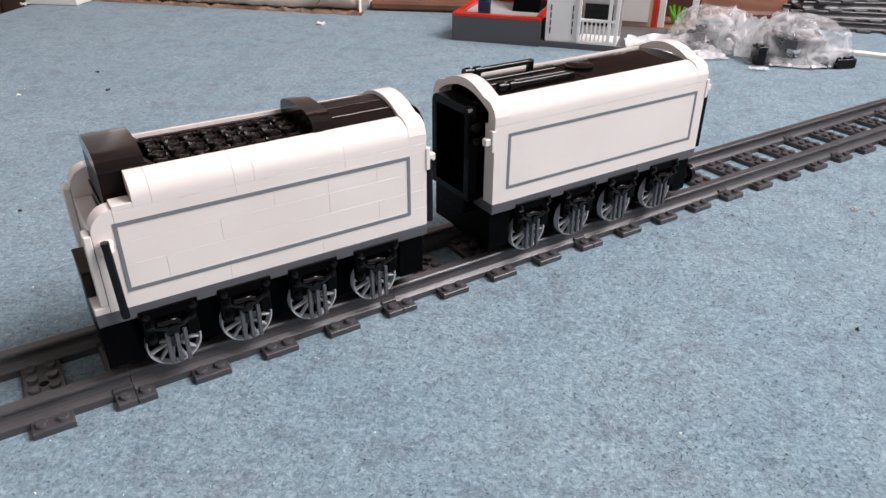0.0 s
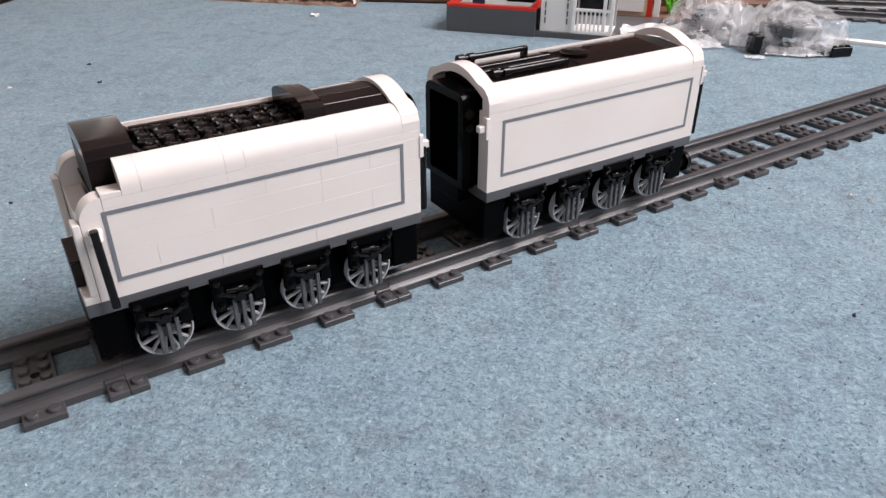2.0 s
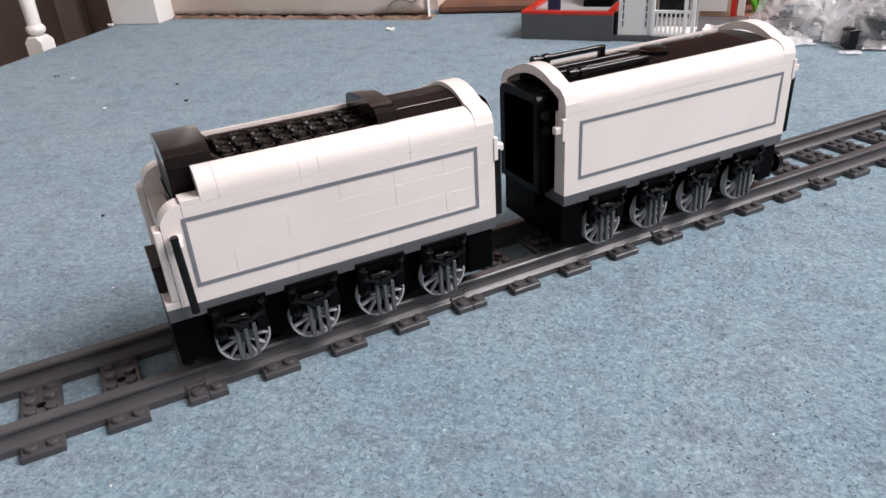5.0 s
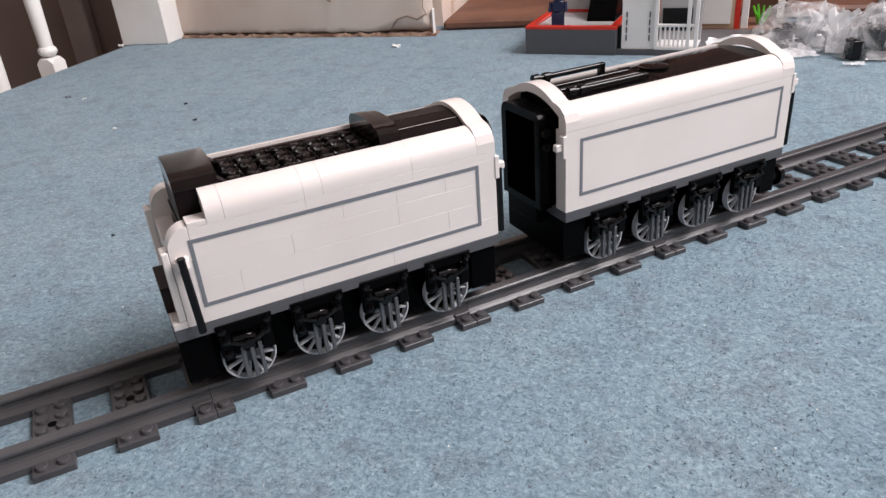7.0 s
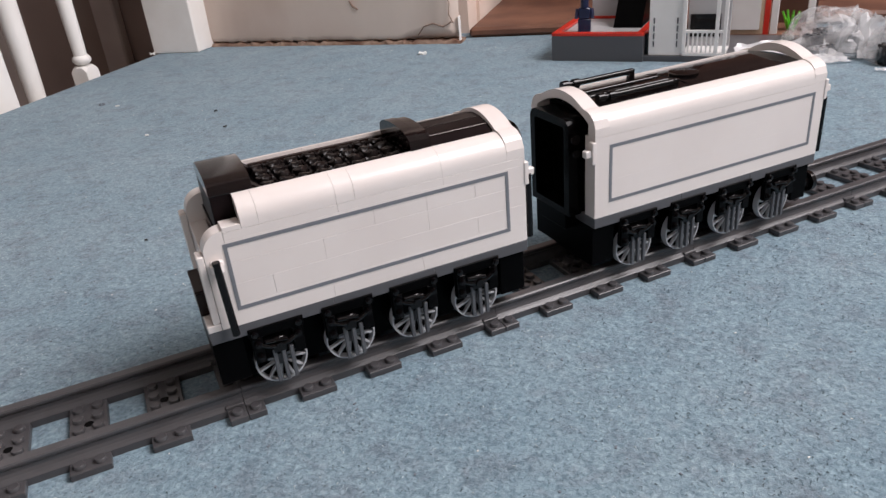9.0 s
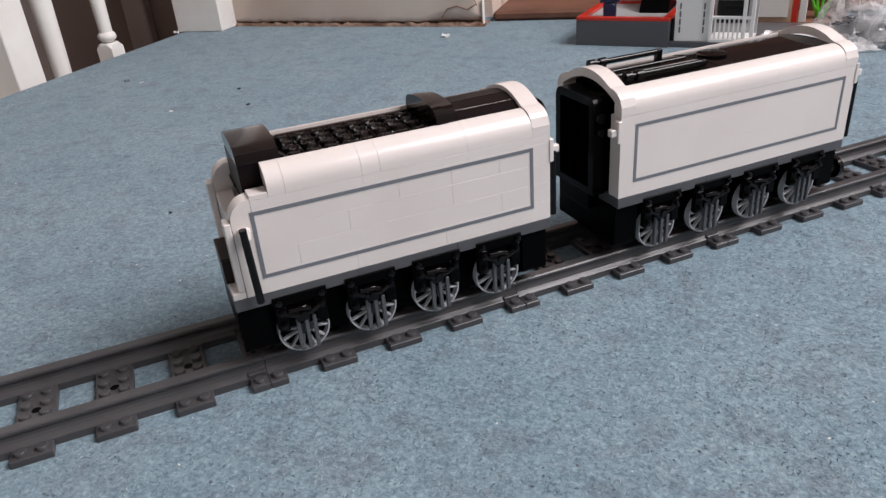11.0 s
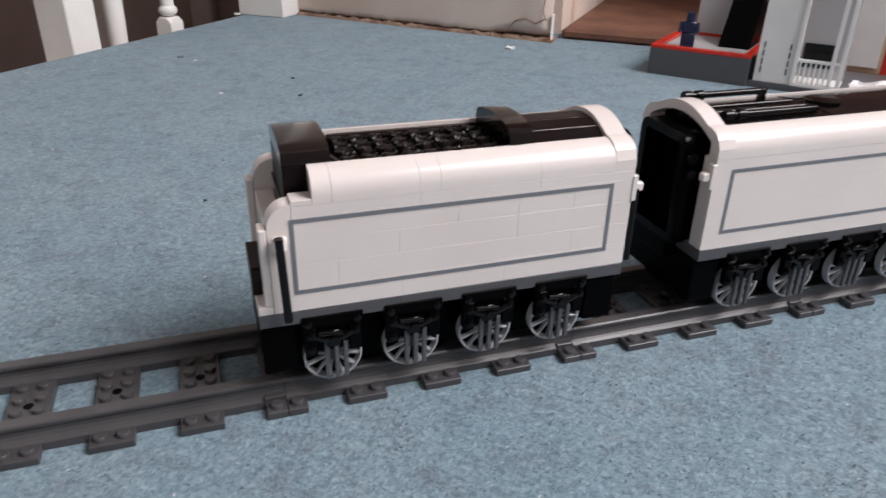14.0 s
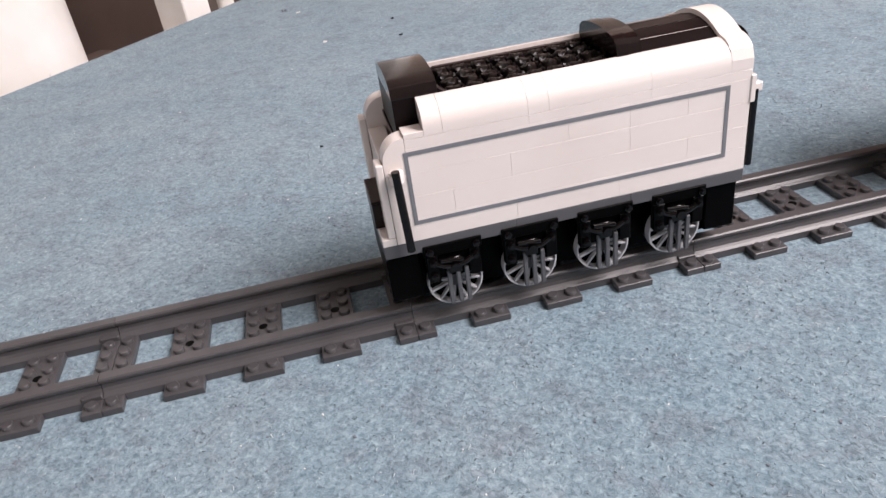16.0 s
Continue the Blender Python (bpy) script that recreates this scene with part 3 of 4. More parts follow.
def coal_tender():
    c = thing("coal_tender", "white toy brick coal tender with grey pinstripes and black coal load", "toy tender", at=pose(0, OFF, 0))
    x0, x1 = -0.0070, 0.1430
    wheels = (0.0195, 0.0513, 0.083, 0.115)
    chassis(c, x0, x1, wheels)
    lx = -0.0013
    near = [(0.047, 0.089), (0.023, 0.1175), (0.046, 0.0935), (0.069, 0.0935, 0.117), (0.0075, 0.054, 0.102)]
    for s in (-1, 1):
        # rows of bricks, the two upper rows held back for the rounded corner
        for (z0, z1), row in zip(zip(ROWS_Z, ROWS_Z[1:]), near):
            start = lx if z1 < 0.08 else 0.0075
            xs = [start, *[v for v in row if v > start], x1]
            for p, q in zip(xs, xs[1:]):
                part("brick", box(bmesh.new(), p + 0.00003, q - 0.00003, s * (SIDE_Y - 0.008), s * SIDE_Y, z0 + 0.00002, z1 - 0.00002, 0.00006), WHITE, c)
        # rounded corner piece
        bm = bmesh.new()
        pts = [(0.0074, 0.0749), (lx + 0.00005, 0.0749)]
        cx, cz, r = lx + 0.0085, 0.0805, 0.0085
        pts += [(cx - r * math.cos(i * math.pi / 16), cz + r * math.sin(i * math.pi / 16)) for i in range(9)]
        pts += [(0.0074, 0.089)]
        fr = [bm.verts.new((x, s * SIDE_Y, z)) for x, z in pts]
        bk = [bm.verts.new((x, s * (SIDE_Y - 0.008), z)) for x, z in pts]
        bm.faces.new(fr)
        bm.faces.new(bk)
        for i in range(len(pts)):
            bm.faces.new((fr[i], fr[(i + 1) % len(pts)], bk[(i + 1) % len(pts)], bk[i]))
        part("rounded_corner", bm, WHITE, c, smooth=35)
        part("ledge_tile", box(bmesh.new(), 0.0075, 0.0149, s * (SIDE_Y - 0.008), s * SIDE_Y, 0.08805, 0.0902, 0.00015), WHITE, c)
        # end slab and foot
        part("end_slab", box(bmesh.new(), lx - 0.003, lx - 0.0002, s * 0.0213, s * 0.0286, 0.0499, 0.0805, 0.0004), WHITE, c)
        for p, q in zip((0.015, 0.022, 0.054, 0.062, 0.102), (0.022, 0.054, 0.062, 0.102, 0.134)):
            part("curved_slope", prism(bmesh.new(), shoulder_profile(s), p + 0.00005, q - 0.00005), WHITE, c, smooth=35)
        stripes(c, s, 0.0064, 0.1341)
        bm = box(bmesh.new(), 0.0, 0.0052, s * 0.029, s * 0.0313, 0.0742, 0.0782, 0.0006)
        rod(bm, (0.0024, s * 0.0307, 0.0738), (0.0022, s * 0.0307, 0.0772), 0.0027, 16)
        part("rail_clip", bm, WHITE, c, smooth=40)
        part("handrail", rod(bmesh.new(), (0.0022, s * 0.0324, 0.0787), (0.0032, s * 0.0324, 0.0452), 0.0016, 12), BLACK, c, "black plastic handrail", 40)
        clip(c, x1, s, 0.0802, 1)
        handrail(c, x1 + 0.0022, s * 0.0271, 0.0475, 0.0795)
    part("foot_plate", box(bmesh.new(), x0, lx - 0.0002, -0.0286, 0.0286, 0.0466, 0.0498, 0.0003), WHITE, c)
    part("rear_wall", box(bmesh.new(), lx, 0.006, -0.0204, 0.0204, 0.0466, 0.0765, 0.0003), WHITE, c)
    part("locker", box(bmesh.new(), x0 - 0.0007, lx - 0.0002, -0.0185, 0.004, 0.0499, 0.0605, 0.0003), BROWN, c, "dark brown locker")
    part("locker_top", box(bmesh.new(), x0 - 0.0009, lx - 0.0002, -0.0187, 0.0042, 0.0606, 0.0616, 0.0003), BROWN, c, "dark brown locker top")
    part("deck", box(bmesh.new(), 0.006, 0.136, -0.0204, 0.0204, 0.0815, 0.0835), BLACK, c)
    # water hatch
    part("hatch_block", box(bmesh.new(), 0.0066, 0.0235, -0.0182, 0.0182, 0.0836, 0.0998, 0.0003), BROWNBLACK, c)
    part("hatch", prism(bmesh.new(), rounded_top(0.0184, 0.0999, 0.1065), 0.0064, 0.0237), GLOSS, c, "glossy black rounded hatch", 35)
    # wedges between the hatch and the coal
    for y0, y1 in ((-0.0182, -0.0125), (0.0125, 0.0182)):
        bm = bmesh.new()
        low = [bm.verts.new((x, y, 0.0946)) for x, y in ((0.0238, y0), (0.0238, y1), (0.0305, y1), (0.0305, y0))]
        high = [bm.verts.new((0.0238, y, 0.1012)) for y in (y0, y1)] + [bm.verts.new((0.0302, y, 0.0962)) for y in (y1, y0)]
        bm.faces.new(low)
        bm.faces.new(high)
        for k in range(4):
            bm.faces.new((low[k], low[(k + 1) % 4], high[(k + 1) % 4], high[k]))
        part("hatch_wedge", bm, BROWNBLACK, c)
    # coal
    part("coal_bed", box(bmesh.new(), 0.0239, 0.0945, -0.018, 0.018, 0.0836, 0.0954), DULL, c)
    for s in (-1, 1):
        part("coal_rail", box(bmesh.new(), 0.0286, 0.134, s * 0.0164, s * 0.0182, 0.0946, 0.0981, 0.0002), BROWN, c)
    rng = random.Random(11)
    # egg-shaped lumps in rows, with small faceted bits in the gaps between them
    lumps, bits = [], []
    for v in range(3):
        bm = bmesh.new()
        bmesh.ops.create_icosphere(bm, subdivisions=3, radius=1.0)
        for p in bm.verts:
            x, y, z = p.co
            taper = 1 - 0.3 * x
            chip = 1 + 0.26 * noise.noise(Vector((x * 1.6 + v * 3.1, y * 1.6, z * 1.6)))
            p.co = Vector((0.0035 * x, 0.0027 * y * taper, 0.0014 + min(0.0026 * z, 0.0019) * (1 - 0.25 * x))) * chip
        lumps.append(mesh_of(bm, COAL, 40))
        bm = bmesh.new()
        bmesh.ops.create_icosphere(bm, subdivisions=1, radius=1.0)
        for p in bm.verts:
            chip = 1 + 0.25 * noise.noise(p.co * 1.9 + Vector((v * 5.3, 1, 0)))
            p.co = Vector((0.0011 * p.co.x, 0.0014 * p.co.y, 0.0014 + 0.0015 * p.co.z)) * chip
        bits.append(mesh_of(bm, COAL))
    for i in range(8):
        for j in range(4):
            x, y = 0.0312 + 0.008 * i, -0.012 + 0.008 * j
            shared("coal_lump", lumps[(i * 3 + j) % 3], c, pose(x, y, 0.0952, rng.uniform(-7, 7), rng.uniform(-7, 7), 14 + rng.uniform(-9, 9)))
            for dx, dy in ((0.0041, 0.0006), (0.0036, 0.0042)):
                shared("coal_bit", bits[(i + j) % 3], c, pose(x + dx + rng.uniform(-0.0004, 0.0004), min(y + dy, 0.0148), 0.0952, 0, rng.uniform(-20, 20), rng.uniform(0, 360)))
    # band and slatted roof
    part("band", prism(bmesh.new(), rounded_top(0.0191, 0.0946, 0.1074), 0.0925, 0.0975), GLOSS, c, smooth=35)
    part("band_step", prism(bmesh.new(), rounded_top(0.0188, 0.0946, 0.1069), 0.0975, 0.1025), GLOSS, c, smooth=35)
    # white bed showing in the slat gaps draws their pale reflections
    part("roof_glint_bed", barrel(0.1025, 0.1355, 0.0182, 0.0983, 0.10378, 0.004), WHITE, c)
    for i in range(5):
        ya, yb = -0.0183 + 0.00734 * i, -0.0183 + 0.00734 * (i + 1) - 0.0006
        za, zb = (bend(y, 0.0985, 0.1040, 0.0184) for y in (ya, yb))
        part("roof_slat", prism(bmesh.new(), [(ya, za), (yb, zb), (yb, zb - 0.0006), (ya, za - 0.0006)], 0.1026, 0.134), BROWNBLACK, c)
    end_arch(c, 0.134, x1)
    part("end_wall", box(bmesh.new(), 0.1362, 0.1372, -0.0204, 0.0204, 0.0466, 0.0965), DULL, c)
    gangway(c, x1 + 0.0052, 1, 0.0185, 0.0992, 0.009, 0.0)
    return c, [wheel(c, x, s) for x in wheels for s in (-1, 1)]


def water_tender():
    c = thing("water_tender", "white toy brick water tender with black roof pipes and corridor end", "toy tender", at=pose(0, OFF, 0))
    x0, x1 = 0.1818, 0.3338
    wheels = (0.209, 0.2417, 0.2745, 0.308)
    chassis(c, x0, x1, wheels)
    cuts = [(0.229, 0.277), (0.205, 0.253, 0.301), (0.229, 0.277), (0.253, 0.301), (0.2215, 0.285)]
    for s in (-1, 1):
        brick_side(c, s, x0, x1, cuts)
        for p, q in zip((0.190, 0.214, 0.246, 0.278, 0.31), (0.214, 0.246, 0.278, 0.31, 0.325)):
            part("curved_slope", prism(bmesh.new(), shoulder_profile(s), p + 0.00002, q - 0.00002), WHITE, c, smooth=35)
        stripes(c, s, 0.1902, 0.3268)
        if s < 0:
            clip(c, x0, s, 0.0808, -1)
        clip(c, x1, s, 0.0835, 1)
        handrail(c, x1 + 0.0022, s * 0.0271, 0.0475, 0.0785)
        bm = rod(bmesh.new(), (x1 + 0.001, s * 0.0165, 0.0925), (x1 + 0.001, s * 0.0165, 0.0835), 0.0025, 12)
        part("lamp_iron", bm, BLACK, c, smooth=40)
        bm = rod(bmesh.new(), (x1 - 0.003, s * 0.0215, 0.0265), (x1 + 0.0035, s * 0.0215, 0.0265), 0.0038, 14)
        rod(bm, (x1 + 0.0035, s * 0.0215, 0.0265), (x1 + 0.0065, s * 0.0215, 0.0265), 0.0062, 18)
        part("buffer", bm, BLACK, c, smooth=40)
    end_arch(c, x0, 0.190)
    end_arch(c, 0.325, x1)
    for x in (0.1882, 0.3262):
        part("end_wall", box(bmesh.new(), x, x + 0.001, -0.0204, 0.0204, 0.0466, 0.0965), DULL, c)
    part("deck", box(bmesh.new(), 0.19, 0.326, -0.0204, 0.0204, 0.0815, 0.0935), BLACK, c)
    part("roof", barrel(0.1895, 0.2495, 0.0183, 0.0984, 0.1, 0.003), BLACK, c, smooth=35)
    part("roof", barrel(0.2496, 0.3255, 0.0183, 0.0986, 0.1004, 0.003), MIRRORBLACK, c, smooth=35)
    for y, xa, xb, z in ((-0.0108, 0.1965, 0.2445, 0.1012), (0.0105, 0.190, 0.2335, 0.1045)):
        bm = rod(bmesh.new(), (xa, y, z), (xb, y, z), 0.0015, 12)
        for x in (xa + 0.001, xa + 0.0075):
            rod(bm, (x - 0.0018, y, z), (x + 0.0018, y, z), 0.0023, 12)
        for x in (xa + 0.0075, xb - 0.001):
            box(bm, x - 0.0018, x + 0.0018, y - 0.0014, y + 0.0014, 0.0965, z + 0.0012, 0.0003)
        part("roof_pipe", bm, BLACK, c, "black roof pipe with clips", 40)
    for y, w in ((0.0052, 0.0007), (-0.0015, 0.0022)):
        part("roof_strip", box(bmesh.new(), 0.196, 0.246, y - w, y + w, 0.0965, 0.1008, 0.0003), BLACK, c)
    bm = rod(bmesh.new(), (0.259, 0.0, 0.0985), (0.259, 0.0, 0.1006), 0.0062, 28)
    rod(bm, (0.259, 0.0, 0.1006), (0.259, 0.0, 0.1014), 0.0078, 28)
    rod(bm, (0.259, 0.0, 0.1014), (0.259, 0.0, 0.1018), 0.0078, 28, 0.007)
    part("filler_lid", bm, BLACK, c, "flat round black filler lid", 40)
    gangway(c, 0.1745, -1, 0.0174, 0.0955, 0.005, 0.0005)
    return c, [wheel(c, x, s) for x in wheels for s in (-1, 1)]


tender, tender_wheels = coal_tender()
water, water_wheels = water_tender()


# ---- toys on the carpet behind ----
toy = thing("toy_building", "dark grey and red toy brick base with a white house front", "toy building", at=pose(0.470, 0.451, 0, 0, 0, -50.6))
for x0, x1, y0, y1 in ((0, 0.108, 0, 0.008), (0, 0.108, 0.112, 0.12), (0, 0.008, 0.0081, 0.1119), (0.1, 0.108, 0.0081, 0.1119)):
    part("base_wall", box(bmesh.new(), x0, x1, y0, y1, 0, 0.0288, 0.0003), FRAMEGREY, toy)
    part("rim", box(bmesh.new(), x0, x1, y0, y1, 0.0289, 0.0325, 0.0003), RED, toy, "red brick rim")
part("base_floor", box(bmesh.new(), 0.0081, 0.0999, 0.0081, 0.1119, 0.018, 0.0288), LIGHTGREY, toy)
part("plinth", box(bmesh.new(), 0.1081, 0.262, 0.003, 0.12, 0, 0.0064, 0.0003), FRAMEGREY, toy)
part("dark_pillar", box(bmesh.new(), 0.1082, 0.1122, 0.01, 0.02, 0.0065, 0.03), BLACK, toy)
ramp = prism(bmesh.new(), [(0.05, 0.0289), (0.112, 0.0289), (0.112, 0.095), (0.104, 0.095)], 0.062, 0.096)
part("dark_stair", ramp, DULL, toy)
part("back_wall", box(bmesh.new(), 0.02, 0.06, 0.112, 0.12, 0.0326, 0.13), LIGHTGREY, toy)
front = part("front_wall", box(bmesh.new(), 0.113, 0.150, 0.006, 0.014, 0.0065, 0.14, 0.0004), LITWHITE, toy)
for x in (0.1185, 0.144):
    for z in (0.016, 0.0245, 0.033, 0.0415):
        part("slit", box(bmesh.new(), x - 0.0008, x + 0.0008, 0.0056, 0.007, z, z + 0.0065), FRAMEGREY, front)
porch = part("porch_floor", box(bmesh.new(), 0.1502, 0.196, 0.004, 0.05, 0.0065, 0.0098, 0.0003), LITWHITE, toy)
part("porch_wall", box(bmesh.new(), 0.1502, 0.196, 0.042, 0.05, 0.0099, 0.14), LIGHTGREY, toy)
# no opening is cut; a black panel paints the shade within
part("window_shade", box(bmesh.new(), 0.153, 0.186, 0.0405, 0.0419, 0.0205, 0.0455), BLACK, toy, "black panel painting the shade inside a window opening")
for x in (0.1515, 0.186, 0.1945):
    part("porch_post", box(bmesh.new(), x - 0.002, x + 0.002, 0.004, 0.008, 0.0099, 0.14, 0.0003), LITWHITE, toy)
rail_top = part("porch_rail", box(bmesh.new(), 0.1536, 0.1924, 0.0042, 0.0078, 0.0315, 0.0345, 0.0003), LITWHITE, toy)
for i in range(7):
    x = 0.1565 + 0.0048 * i
    part("rail_bar", box(bmesh.new(), x - 0.0009, x + 0.0009, 0.005, 0.007, 0.0099, 0.0314), LITWHITE, toy)

wing = thing("toy_house_wing", "tan and white toy house wall with a red edge", "toy building", at=pose(0.470, 0.451, 0, 0, 0, -50.6))
part("wing_plinth", box(bmesh.new(), 0.175, 0.285, 0.122, 0.21, 0, 0.006, 0.0003), ORANGEWOOD, wing)
part("tan_wall", box(bmesh.new(), 0.186, 0.226, 0.125, 0.133, 0.0061, 0.13, 0.0004), TAN, wing)
part("white_panel", box(bmesh.new(), 0.19, 0.222, 0.1235, 0.1249, 0.012, 0.13), LITWHITE, wing)
part("red_edge", box(bmesh.new(), 0.2265, 0.2325, 0.125, 0.133, 0.0061, 0.13), RED, wing)
for x, y in ((0.238, 0.126), (0.277, 0.15)):
    part("column", box(bmesh.new(), x - 0.004, x + 0.004, y, y + 0.008, 0.0061, 0.14, 0.0004), LITWHITE, wing)
# dark brown panel paints the shaded inside of the wing
part("interior_shade", box(bmesh.new(), 0.24, 0.284, 0.2, 0.208, 0.0061, 0.14), WOOD, wing)
bm = bmesh.new()
rng = random.Random(5)
for i in range(9):
    t = i * math.tau / 9
    rod(bm, (0.256 + 0.002 * math.cos(t), 0.155 + 0.002 * math.sin(t), 0.0061), (0.256 + 0.011 * math.cos(t), 0.155 + 0.008 * math.sin(t), 0.02 + 0.009 * rng.random()), 0.0022, 6, 0.0012)
plant = finish("toy_plant", bm, GREEN, 40)
plant.matrix_world = pose(0.470, 0.451, 0, 0, 0, -50.6)
tagged(plant, "bright green plastic toy plant beside the house", "toy plant")

# small figure, plain shape
bm = bmesh.new()
box(bm, -0.0075, 0.0075, -0.004, 0.004, 0, 0.0155, 0.001)
box(bm, -0.007, 0.007, -0.004, 0.004, 0.0157, 0.0285, 0.0012)
rod(bm, (0, 0, 0.0287), (0, 0, 0.038), 0.0048, 16)
for s in (-1, 1):
    rod(bm, (s * 0.0085, 0, 0.027), (s * 0.0095, -0.003, 0.016), 0.0022, 10)
figure = finish("toy_figure", bm, NAVY, 40)
figure.matrix_world = pose(0.470, 0.451, 0, 0, 0, -50.6) @ pose(0.033, 0.026, 0.0289, 0, 0, 10)
tagged(figure, "small dark blue plastic toy figure on the base", "toy figure")


# ---- plastic bags and parts ----
def film_sheet(w, d, h, seed, n=22):
    """A crinkled flap of film that rises along its back edge."""
    bm = bmesh.new()
    grid = []
    for i in range(n + 1):
        row = []
        for j in range(9):
            u, v = i / n - 0.5, j / 8
            q = Vector((u * 5 + seed, v * 4, seed * 0.7))
            row.append(bm.verts.new((u * w + 0.06 * w * noise.noise(q), v * d + 0.15 * d * noise.noise(q * 1.7), 0.001 + h * v * (0.75 + 0.5 * noise.noise(q * 1.3)) + 0.002 * abs(noise.noise(q * 3.1)))))
        grid.append(row)
    for p, q in zip(grid, grid[1:]):
        for j in range(8):
            bm.faces.new((p[j], q[j], q[j + 1], p[j + 1]))
    return bm


def bag(name, label, x, y, sx, sy, sz, seed, turn, folds=()):
    """A crumpled clear bag: a creased dome and loose folds of film round it."""
    b = thing(name, label, "plastic bag", at=pose(x, y, 0.0003, 0, 0, turn))
    bm = bmesh.new()
    bmesh.ops.create_icosphere(bm, subdivisions=5, radius=1.0)
    for v in bm.verts:
        p = v.co.copy()
        q = p + 0.25 * noise.noise_vector(p * 2.2 + Vector((seed, seed, 0)))
        crease = abs(noise.noise(q * 2.6 + Vector((0, seed, 0)))) * 0.16 + abs(noise.noise(q * 5.0 + Vector((0, 0, seed)))) * 0.04
        p *= 0.88 + 0.16 * noise.noise(p * 1.3 + Vector((seed, 0, 0))) + crease
        v.co = (p.x * sx, p.y * sy, max(0.0, p.z * 0.72 + 0.25) * sz)
    part("film", bm, FILM, b, smooth=30)
    for i, (dx, dy, w, d, high, t) in enumerate(folds):
        fold = part("fold", film_sheet(w, d, high, seed + i, 14), FOLD, b, "folded edge of the bag, its glints put into the whitish colour", smooth=25)
        fold.matrix_basis = pose(dx, dy, 0.0004, 0, 0, t)
    return b


bag("plastic_bag", "crumpled clear plastic bag of grey toy bricks on the carpet", 0.702, 0.258, 0.052, 0.044, 0.056, 2.3, -40, ((-0.045, -0.034, 0.1, 0.024, 0.018, 8), (0.02, -0.012, 0.045, 0.012, 0.05, -5), (-0.02, -0.06, 0.07, 0.02, 0.006, 14)))
bag("plastic_bag", "crumpled clear plastic bag holding black toy parts", 0.737, 0.172, 0.06, 0.036, 0.054, 7.7, -40, ((-0.01, -0.034, 0.04, 0.012, 0.012, -10), (0.03, -0.03, 0.04, 0.012, 0.016, 20), (-0.03, 0.0, 0.06, 0.014, 0.054, -4), (-0.045, -0.05, 0.02, 0.006, 0.002, 0)))


def loose_brick(name, label, mat, x, y, z, turn, nx, ny, high, tilt=0):
    ob = thing(name, label, "toy brick")
    ob.matrix_world = pose(x, y, z, tilt, 0, turn)
    part("body", box(bmesh.new(), 0, nx * U, 0, ny * U, 0, high, 0.0003), mat, ob)
    st = STUDS[mat.name]
    for i in range(nx):
        for j in range(ny):
            shared("stud", st, ob, pose((i + 0.5) * U, (j + 0.5) * U, high))
    return ob


STUDS = {m.name: stud_mesh(m, seg=10) for m in (BLACK, FRAMEGREY, LIGHTGREY, WHITE)}
loose_brick("toy_brick", "black toy brick in the plastic bag", BLACK, 0.686, 0.178, 0.0008, -25, 4, 2, 0.0192)
loose_brick("toy_brick", "black toy brick in the plastic bag", BLACK, 0.708, 0.165, 0.0008, -48, 6, 2, 0.0096)
loose_brick("toy_brick", "black toy plate in the plastic bag", BLACK, 0.746, 0.124, 0.0008, -20, 3, 2, 0.0096)
loose_brick("toy_brick", "dark grey toy brick in the plastic bag", FRAMEGREY, 0.745, 0.15, 0.0008, 15, 4, 2, 0.0192)
rng = random.Random(8)
for i in range(18):
    loose_brick("toy_brick", "grey toy brick in the plastic bag", (FRAMEGREY, FRAMEGREY, LIGHTGREY)[i % 3], 0.672 + 0.052 * rng.random(), 0.24 + 0.045 * rng.random(), 0.0008 + 0.0115 * (i // 9), rng.random() * 360, 2, 2, 0.0096)
for i in range(7):
    loose_brick("toy_brick", "dark toy brick in the plastic bag", (FRAMEGREY, BLACK)[i % 2], 0.722 + 0.03 * rng.random(), 0.165 + 0.03 * rng.random(), 0.0202 + 0.0115 * (i // 8), rng.random() * 360, 3, 2, 0.0096)

# white strip and dark spare track beside the bag
ob = finish("white_strip", box(bmesh.new(), -0.002, 0.2, -0.006, 0.006, 0, 0.004, 0.0005), PAINT)
ob.matrix_world = pose(0.815, 0.172, 0, 0, 0, -62)
tagged(ob, "thin white plastic strip on the carpet", "strip")
for i in range(5):
    spare = thing("spare_track", "dark spare toy track piece in a pile", "track", group="spare track pieces")
    spare.matrix_world = pose(0.90 + 0.012 * i, 0.30 - 0.005 * i, 0.0101 * i, 0, 0, -50 + 7 * i)
    for j in range(5):
        shared("sleeper", FULL_TIE, spare, pose(0.032 * j, 0, 0))
    for s in (1, -1):
        part("rail", prism(bmesh.new(), [(s * y, z) for y, z in RAIL], -0.008, 0.136), TRACKGREY, spare)
room_box("dark_box", WOOD, 0.75, 1.5, 0.12, 0.5, 0.0, 0.5, "dark brown box in the recess", "box", 0.004)


# ---- crumbs and fluff on the carpet ----
def debris(name, label, x, y, size, mat, seed):
    rng = random.Random(seed)
    bm = bmesh.new()
    for i in range(4):
        m = Matrix.Translation((rng.uniform(-1, 1) * size, rng.uniform(-1, 1) * size * 0.6, size * 0.3)) @ Euler((rng.random() * 3, rng.random() * 3, rng.random() * 3)).to_matrix().to_4x4() @ Matrix.Diagonal((size * 1.3, size * 0.7, size * 0.5, 1))
        bmesh.ops.create_cube(bm, size=1.0, matrix=m)
    ob = finish(name, bm, mat)
    ob.matrix_world = pose(x, y, 0)
    return tagged(ob, label, "debris")


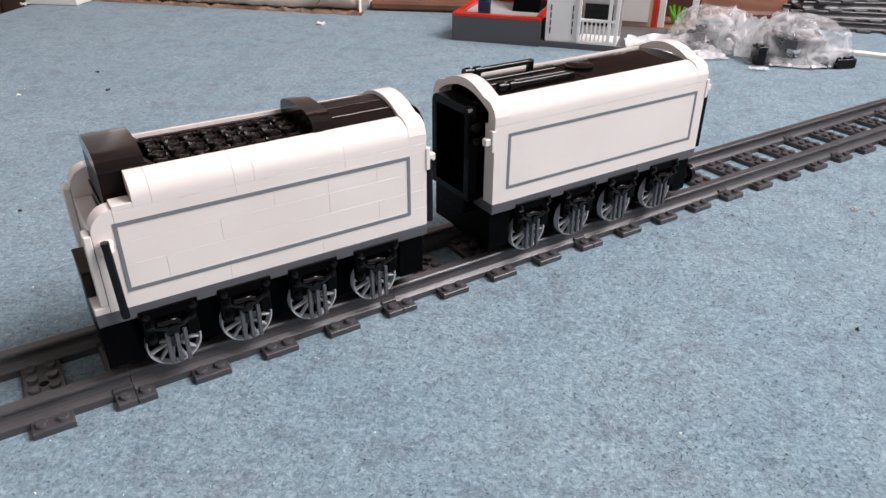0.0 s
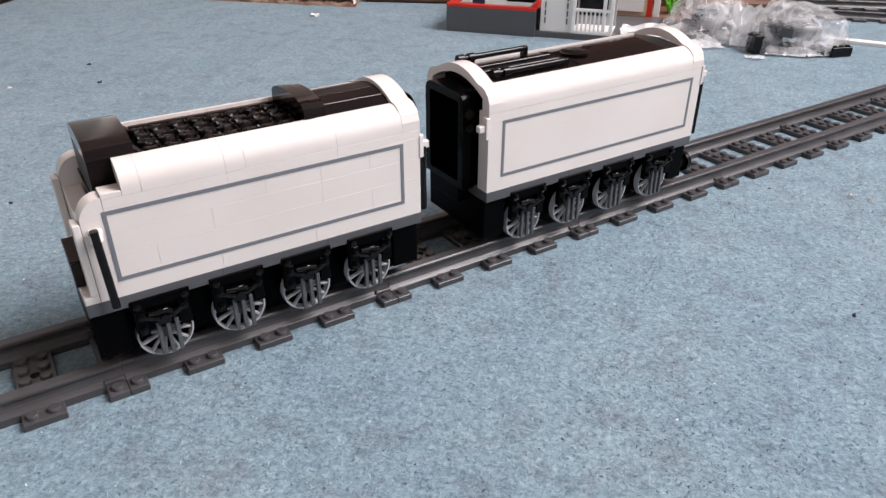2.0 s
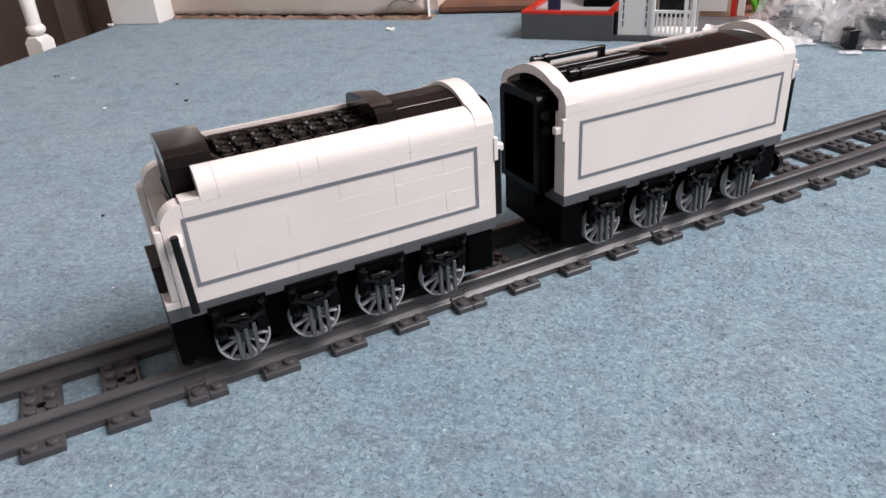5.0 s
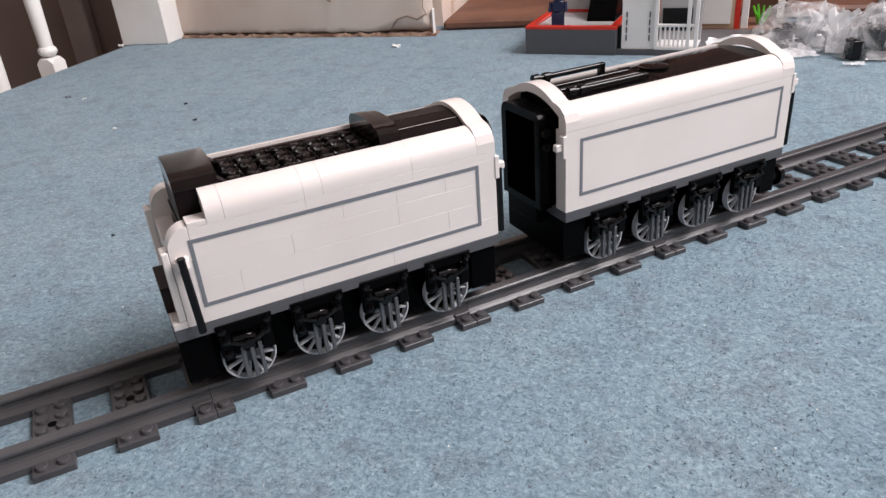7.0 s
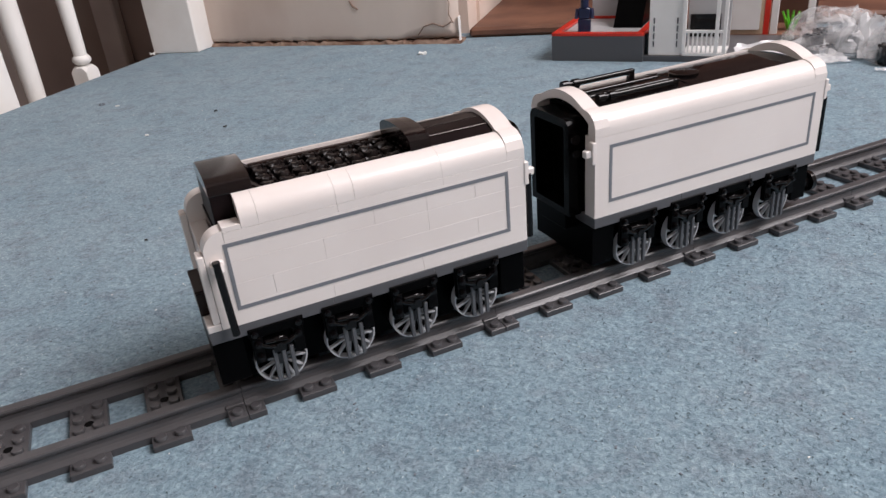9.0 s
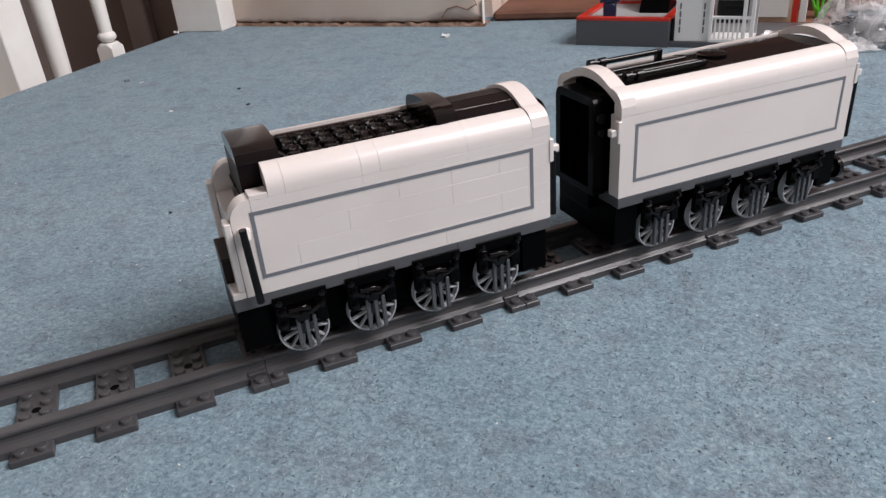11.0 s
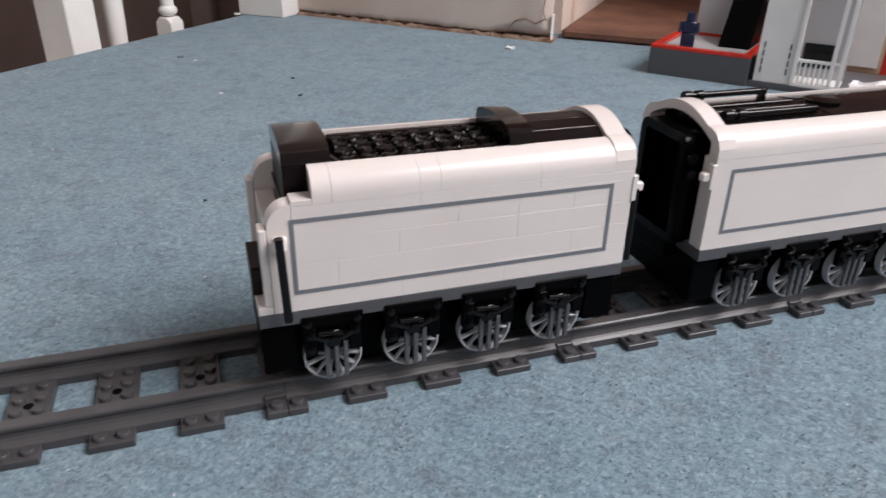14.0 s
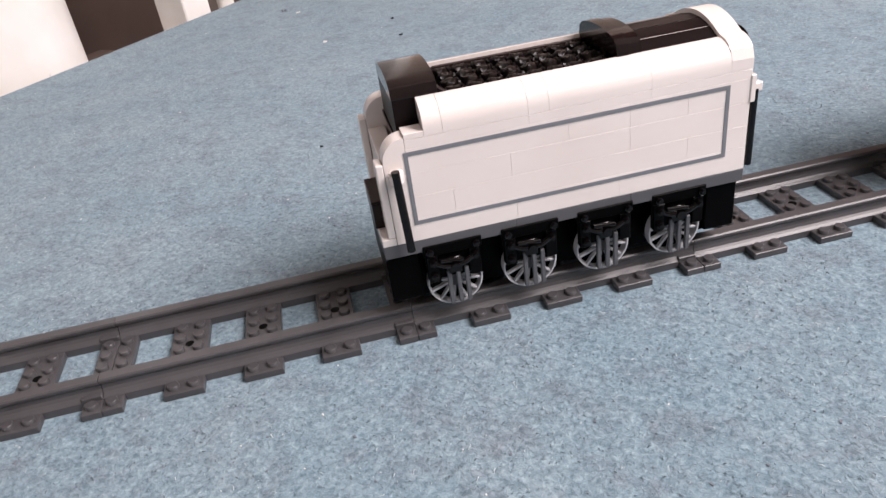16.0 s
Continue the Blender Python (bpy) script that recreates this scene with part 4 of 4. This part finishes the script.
debris("crumb", "white crumb on the carpet", 0.368, 0.611, 0.005, FLUFF, 1)
debris("film_scrap", "scrap of clear film on the carpet", 0.434, -0.085, 0.0028, FILM, 2)
debris("film_scrap", "scrap of clear film on the carpet", 0.442, -0.094, 0.0026, FILM, 3)
debris("crumb", "dark crumb on the carpet", 0.31, -0.162, 0.0011, SPECK, 4)
debris("crumb", "dark crumb on the carpet", -0.0244, 0.201, 0.0013, SPECK, 5)
for a, b, size, mat, label in ((-0.079, -0.012, 0.0034, FLUFF, "pale crumb at the newel foot"), (0.225, -0.335, 0.0017, SPECK, "dark crumb on the carpet"), (0.269, -0.392, 0.0018, SPECK, "dark crumb on the carpet"),
                                (0.052, -0.305, 0.0028, LINT, "grey wisp of lint on the carpet"), (0.195, -0.419, 0.0019, FLUFF, "white crumb on the carpet"), (0.078, -0.31, 0.0017, FLUFF, "white crumb on the carpet")):
    p = ROOM @ Vector((a, b, 0))
    debris("crumb", label, p.x, p.y, size, mat, int(1000 * (a + 1)))


def specks(name, count, mat, label, low, high, seed):
    rng = random.Random(seed)
    bm = bmesh.new()
    for i in range(count):
        x, y, r = rng.uniform(-0.4, 0.75), rng.uniform(-0.24, 0.7), rng.uniform(low, high)
        if abs(y) < 0.034:
            continue
        m = Matrix.Translation((x, y, r * 0.25)) @ Euler((0, 0, rng.random() * 3)).to_matrix().to_4x4() @ Matrix.Diagonal((r * rng.uniform(1, 2.2), r, r * 0.6, 1))
        bmesh.ops.create_cube(bm, size=1.0, matrix=m)
    return tagged(finish(name, bm, mat), label, "debris", kind="stuff")


specks("dark_specks", 1500, LINT, "dark specks of dirt scattered over the carpet", 0.0003, 0.0008, 21)
specks("pale_specks", 420, FLUFF, "tiny pale specks scattered over the carpet", 0.0002, 0.0006, 22)


def fibre_material(name, dark, light):
    m = material(name, dark, 0.9, spec=0.05)
    nt = m.node_tree
    g = nt.nodes.new("ShaderNodeNewGeometry")
    r = nt.nodes.new("ShaderNodeValToRGB")
    r.color_ramp.elements[0].color, r.color_ramp.elements[1].color = (*dark, 1), (*light, 1)
    nt.links.new(g.outputs["Random Per Island"], r.inputs[0])
    nt.links.new(r.outputs[0], nt.nodes["Principled BSDF"].inputs["Base Color"])
    return m


def fibres(name, count, mat, label, long, thick, seed):
    """Short curled fibre ends that stand up out of the pile, each a bent three-sided sliver."""
    rng = random.Random(seed)
    verts, faces = [], []
    for i in range(count):
        x, y = rng.uniform(-0.42, 0.8), rng.uniform(-0.25, 0.62)
        if abs(y) < 0.034 or noise.noise(Vector((x * 14, y * 14, seed))) + rng.uniform(-0.6, 0.6) < -0.1:
            continue
        if rng.random() < (y + 0.12) / 0.45:
            continue
        t, size, w = rng.uniform(0, math.tau), long * rng.uniform(0.4, 1.3), thick * rng.uniform(0.6, 1.3)
        d, n = Vector((math.cos(t), math.sin(t), 0)), Vector((-math.sin(t), math.cos(t), 0))
        curl = rng.uniform(-0.35, 0.35) * size
        rise = rng.uniform(0.1, 0.75) * size
        base = len(verts)
        for u, r, z in ((-0.5, 0.5, 0.0), (0.0, 1.0, rise), (0.5, 0.35, rise * rng.uniform(0.2, 1.1))):
            p = Vector((x, y, z)) + d * size * u + n * curl * (1 - 4 * u * u)
            verts += [p - n * w * r * 0.5, p + n * w * r * 0.5, p + Vector((0, 0, w * r * 0.6))]
        for k in (0, 3):
            for j in range(3):
                a, b = base + k + j, base + k + (j + 1) % 3
                faces.append((a, b, b + 3, a + 3))
        faces += [(base, base + 2, base + 1), (base + 6, base + 7, base + 8)]
    me = bpy.data.meshes.new(name)
    me.from_pydata([tuple(v) for v in verts], [], faces)
    me.materials.append(mat)
    return tagged(new(name, me), label, "carpet fibres", kind="stuff")


fibres("dark_fibres", 60000, fibre_material("dark_fibre", (0.1, 0.125, 0.145), (0.22, 0.31, 0.36)), "dark blue-grey fibre ends standing out of the carpet pile", 0.0013, 0.0004, 31)
fibres("pale_fibres", 24000, fibre_material("pale_fibre", (0.38, 0.48, 0.53), (0.6, 0.66, 0.68)), "pale fibre ends in the carpet pile", 0.0015, 0.0003, 32)


def motions():
    run = [(0.0, 0.0), (15.28, 0.0), (15.4, 0.0075), (15.5, 0.0155), (15.6, 0.0257), (15.7, 0.038), (15.8, 0.052), (15.9, 0.067), (16.0, 0.083)]
    walk(water, [(t, pose(d, OFF, 0)) for t, d in run])
    for w in water_wheels:
        rest = w.matrix_basis.copy()
        sense = 1 if abs(rest.to_euler().z) < 1 else -1
        walk(w, [(t, rest @ pose(0, 0, 0, 0, sense * math.degrees(d / WHEEL_R), 0)) for t, d in run])


motions()
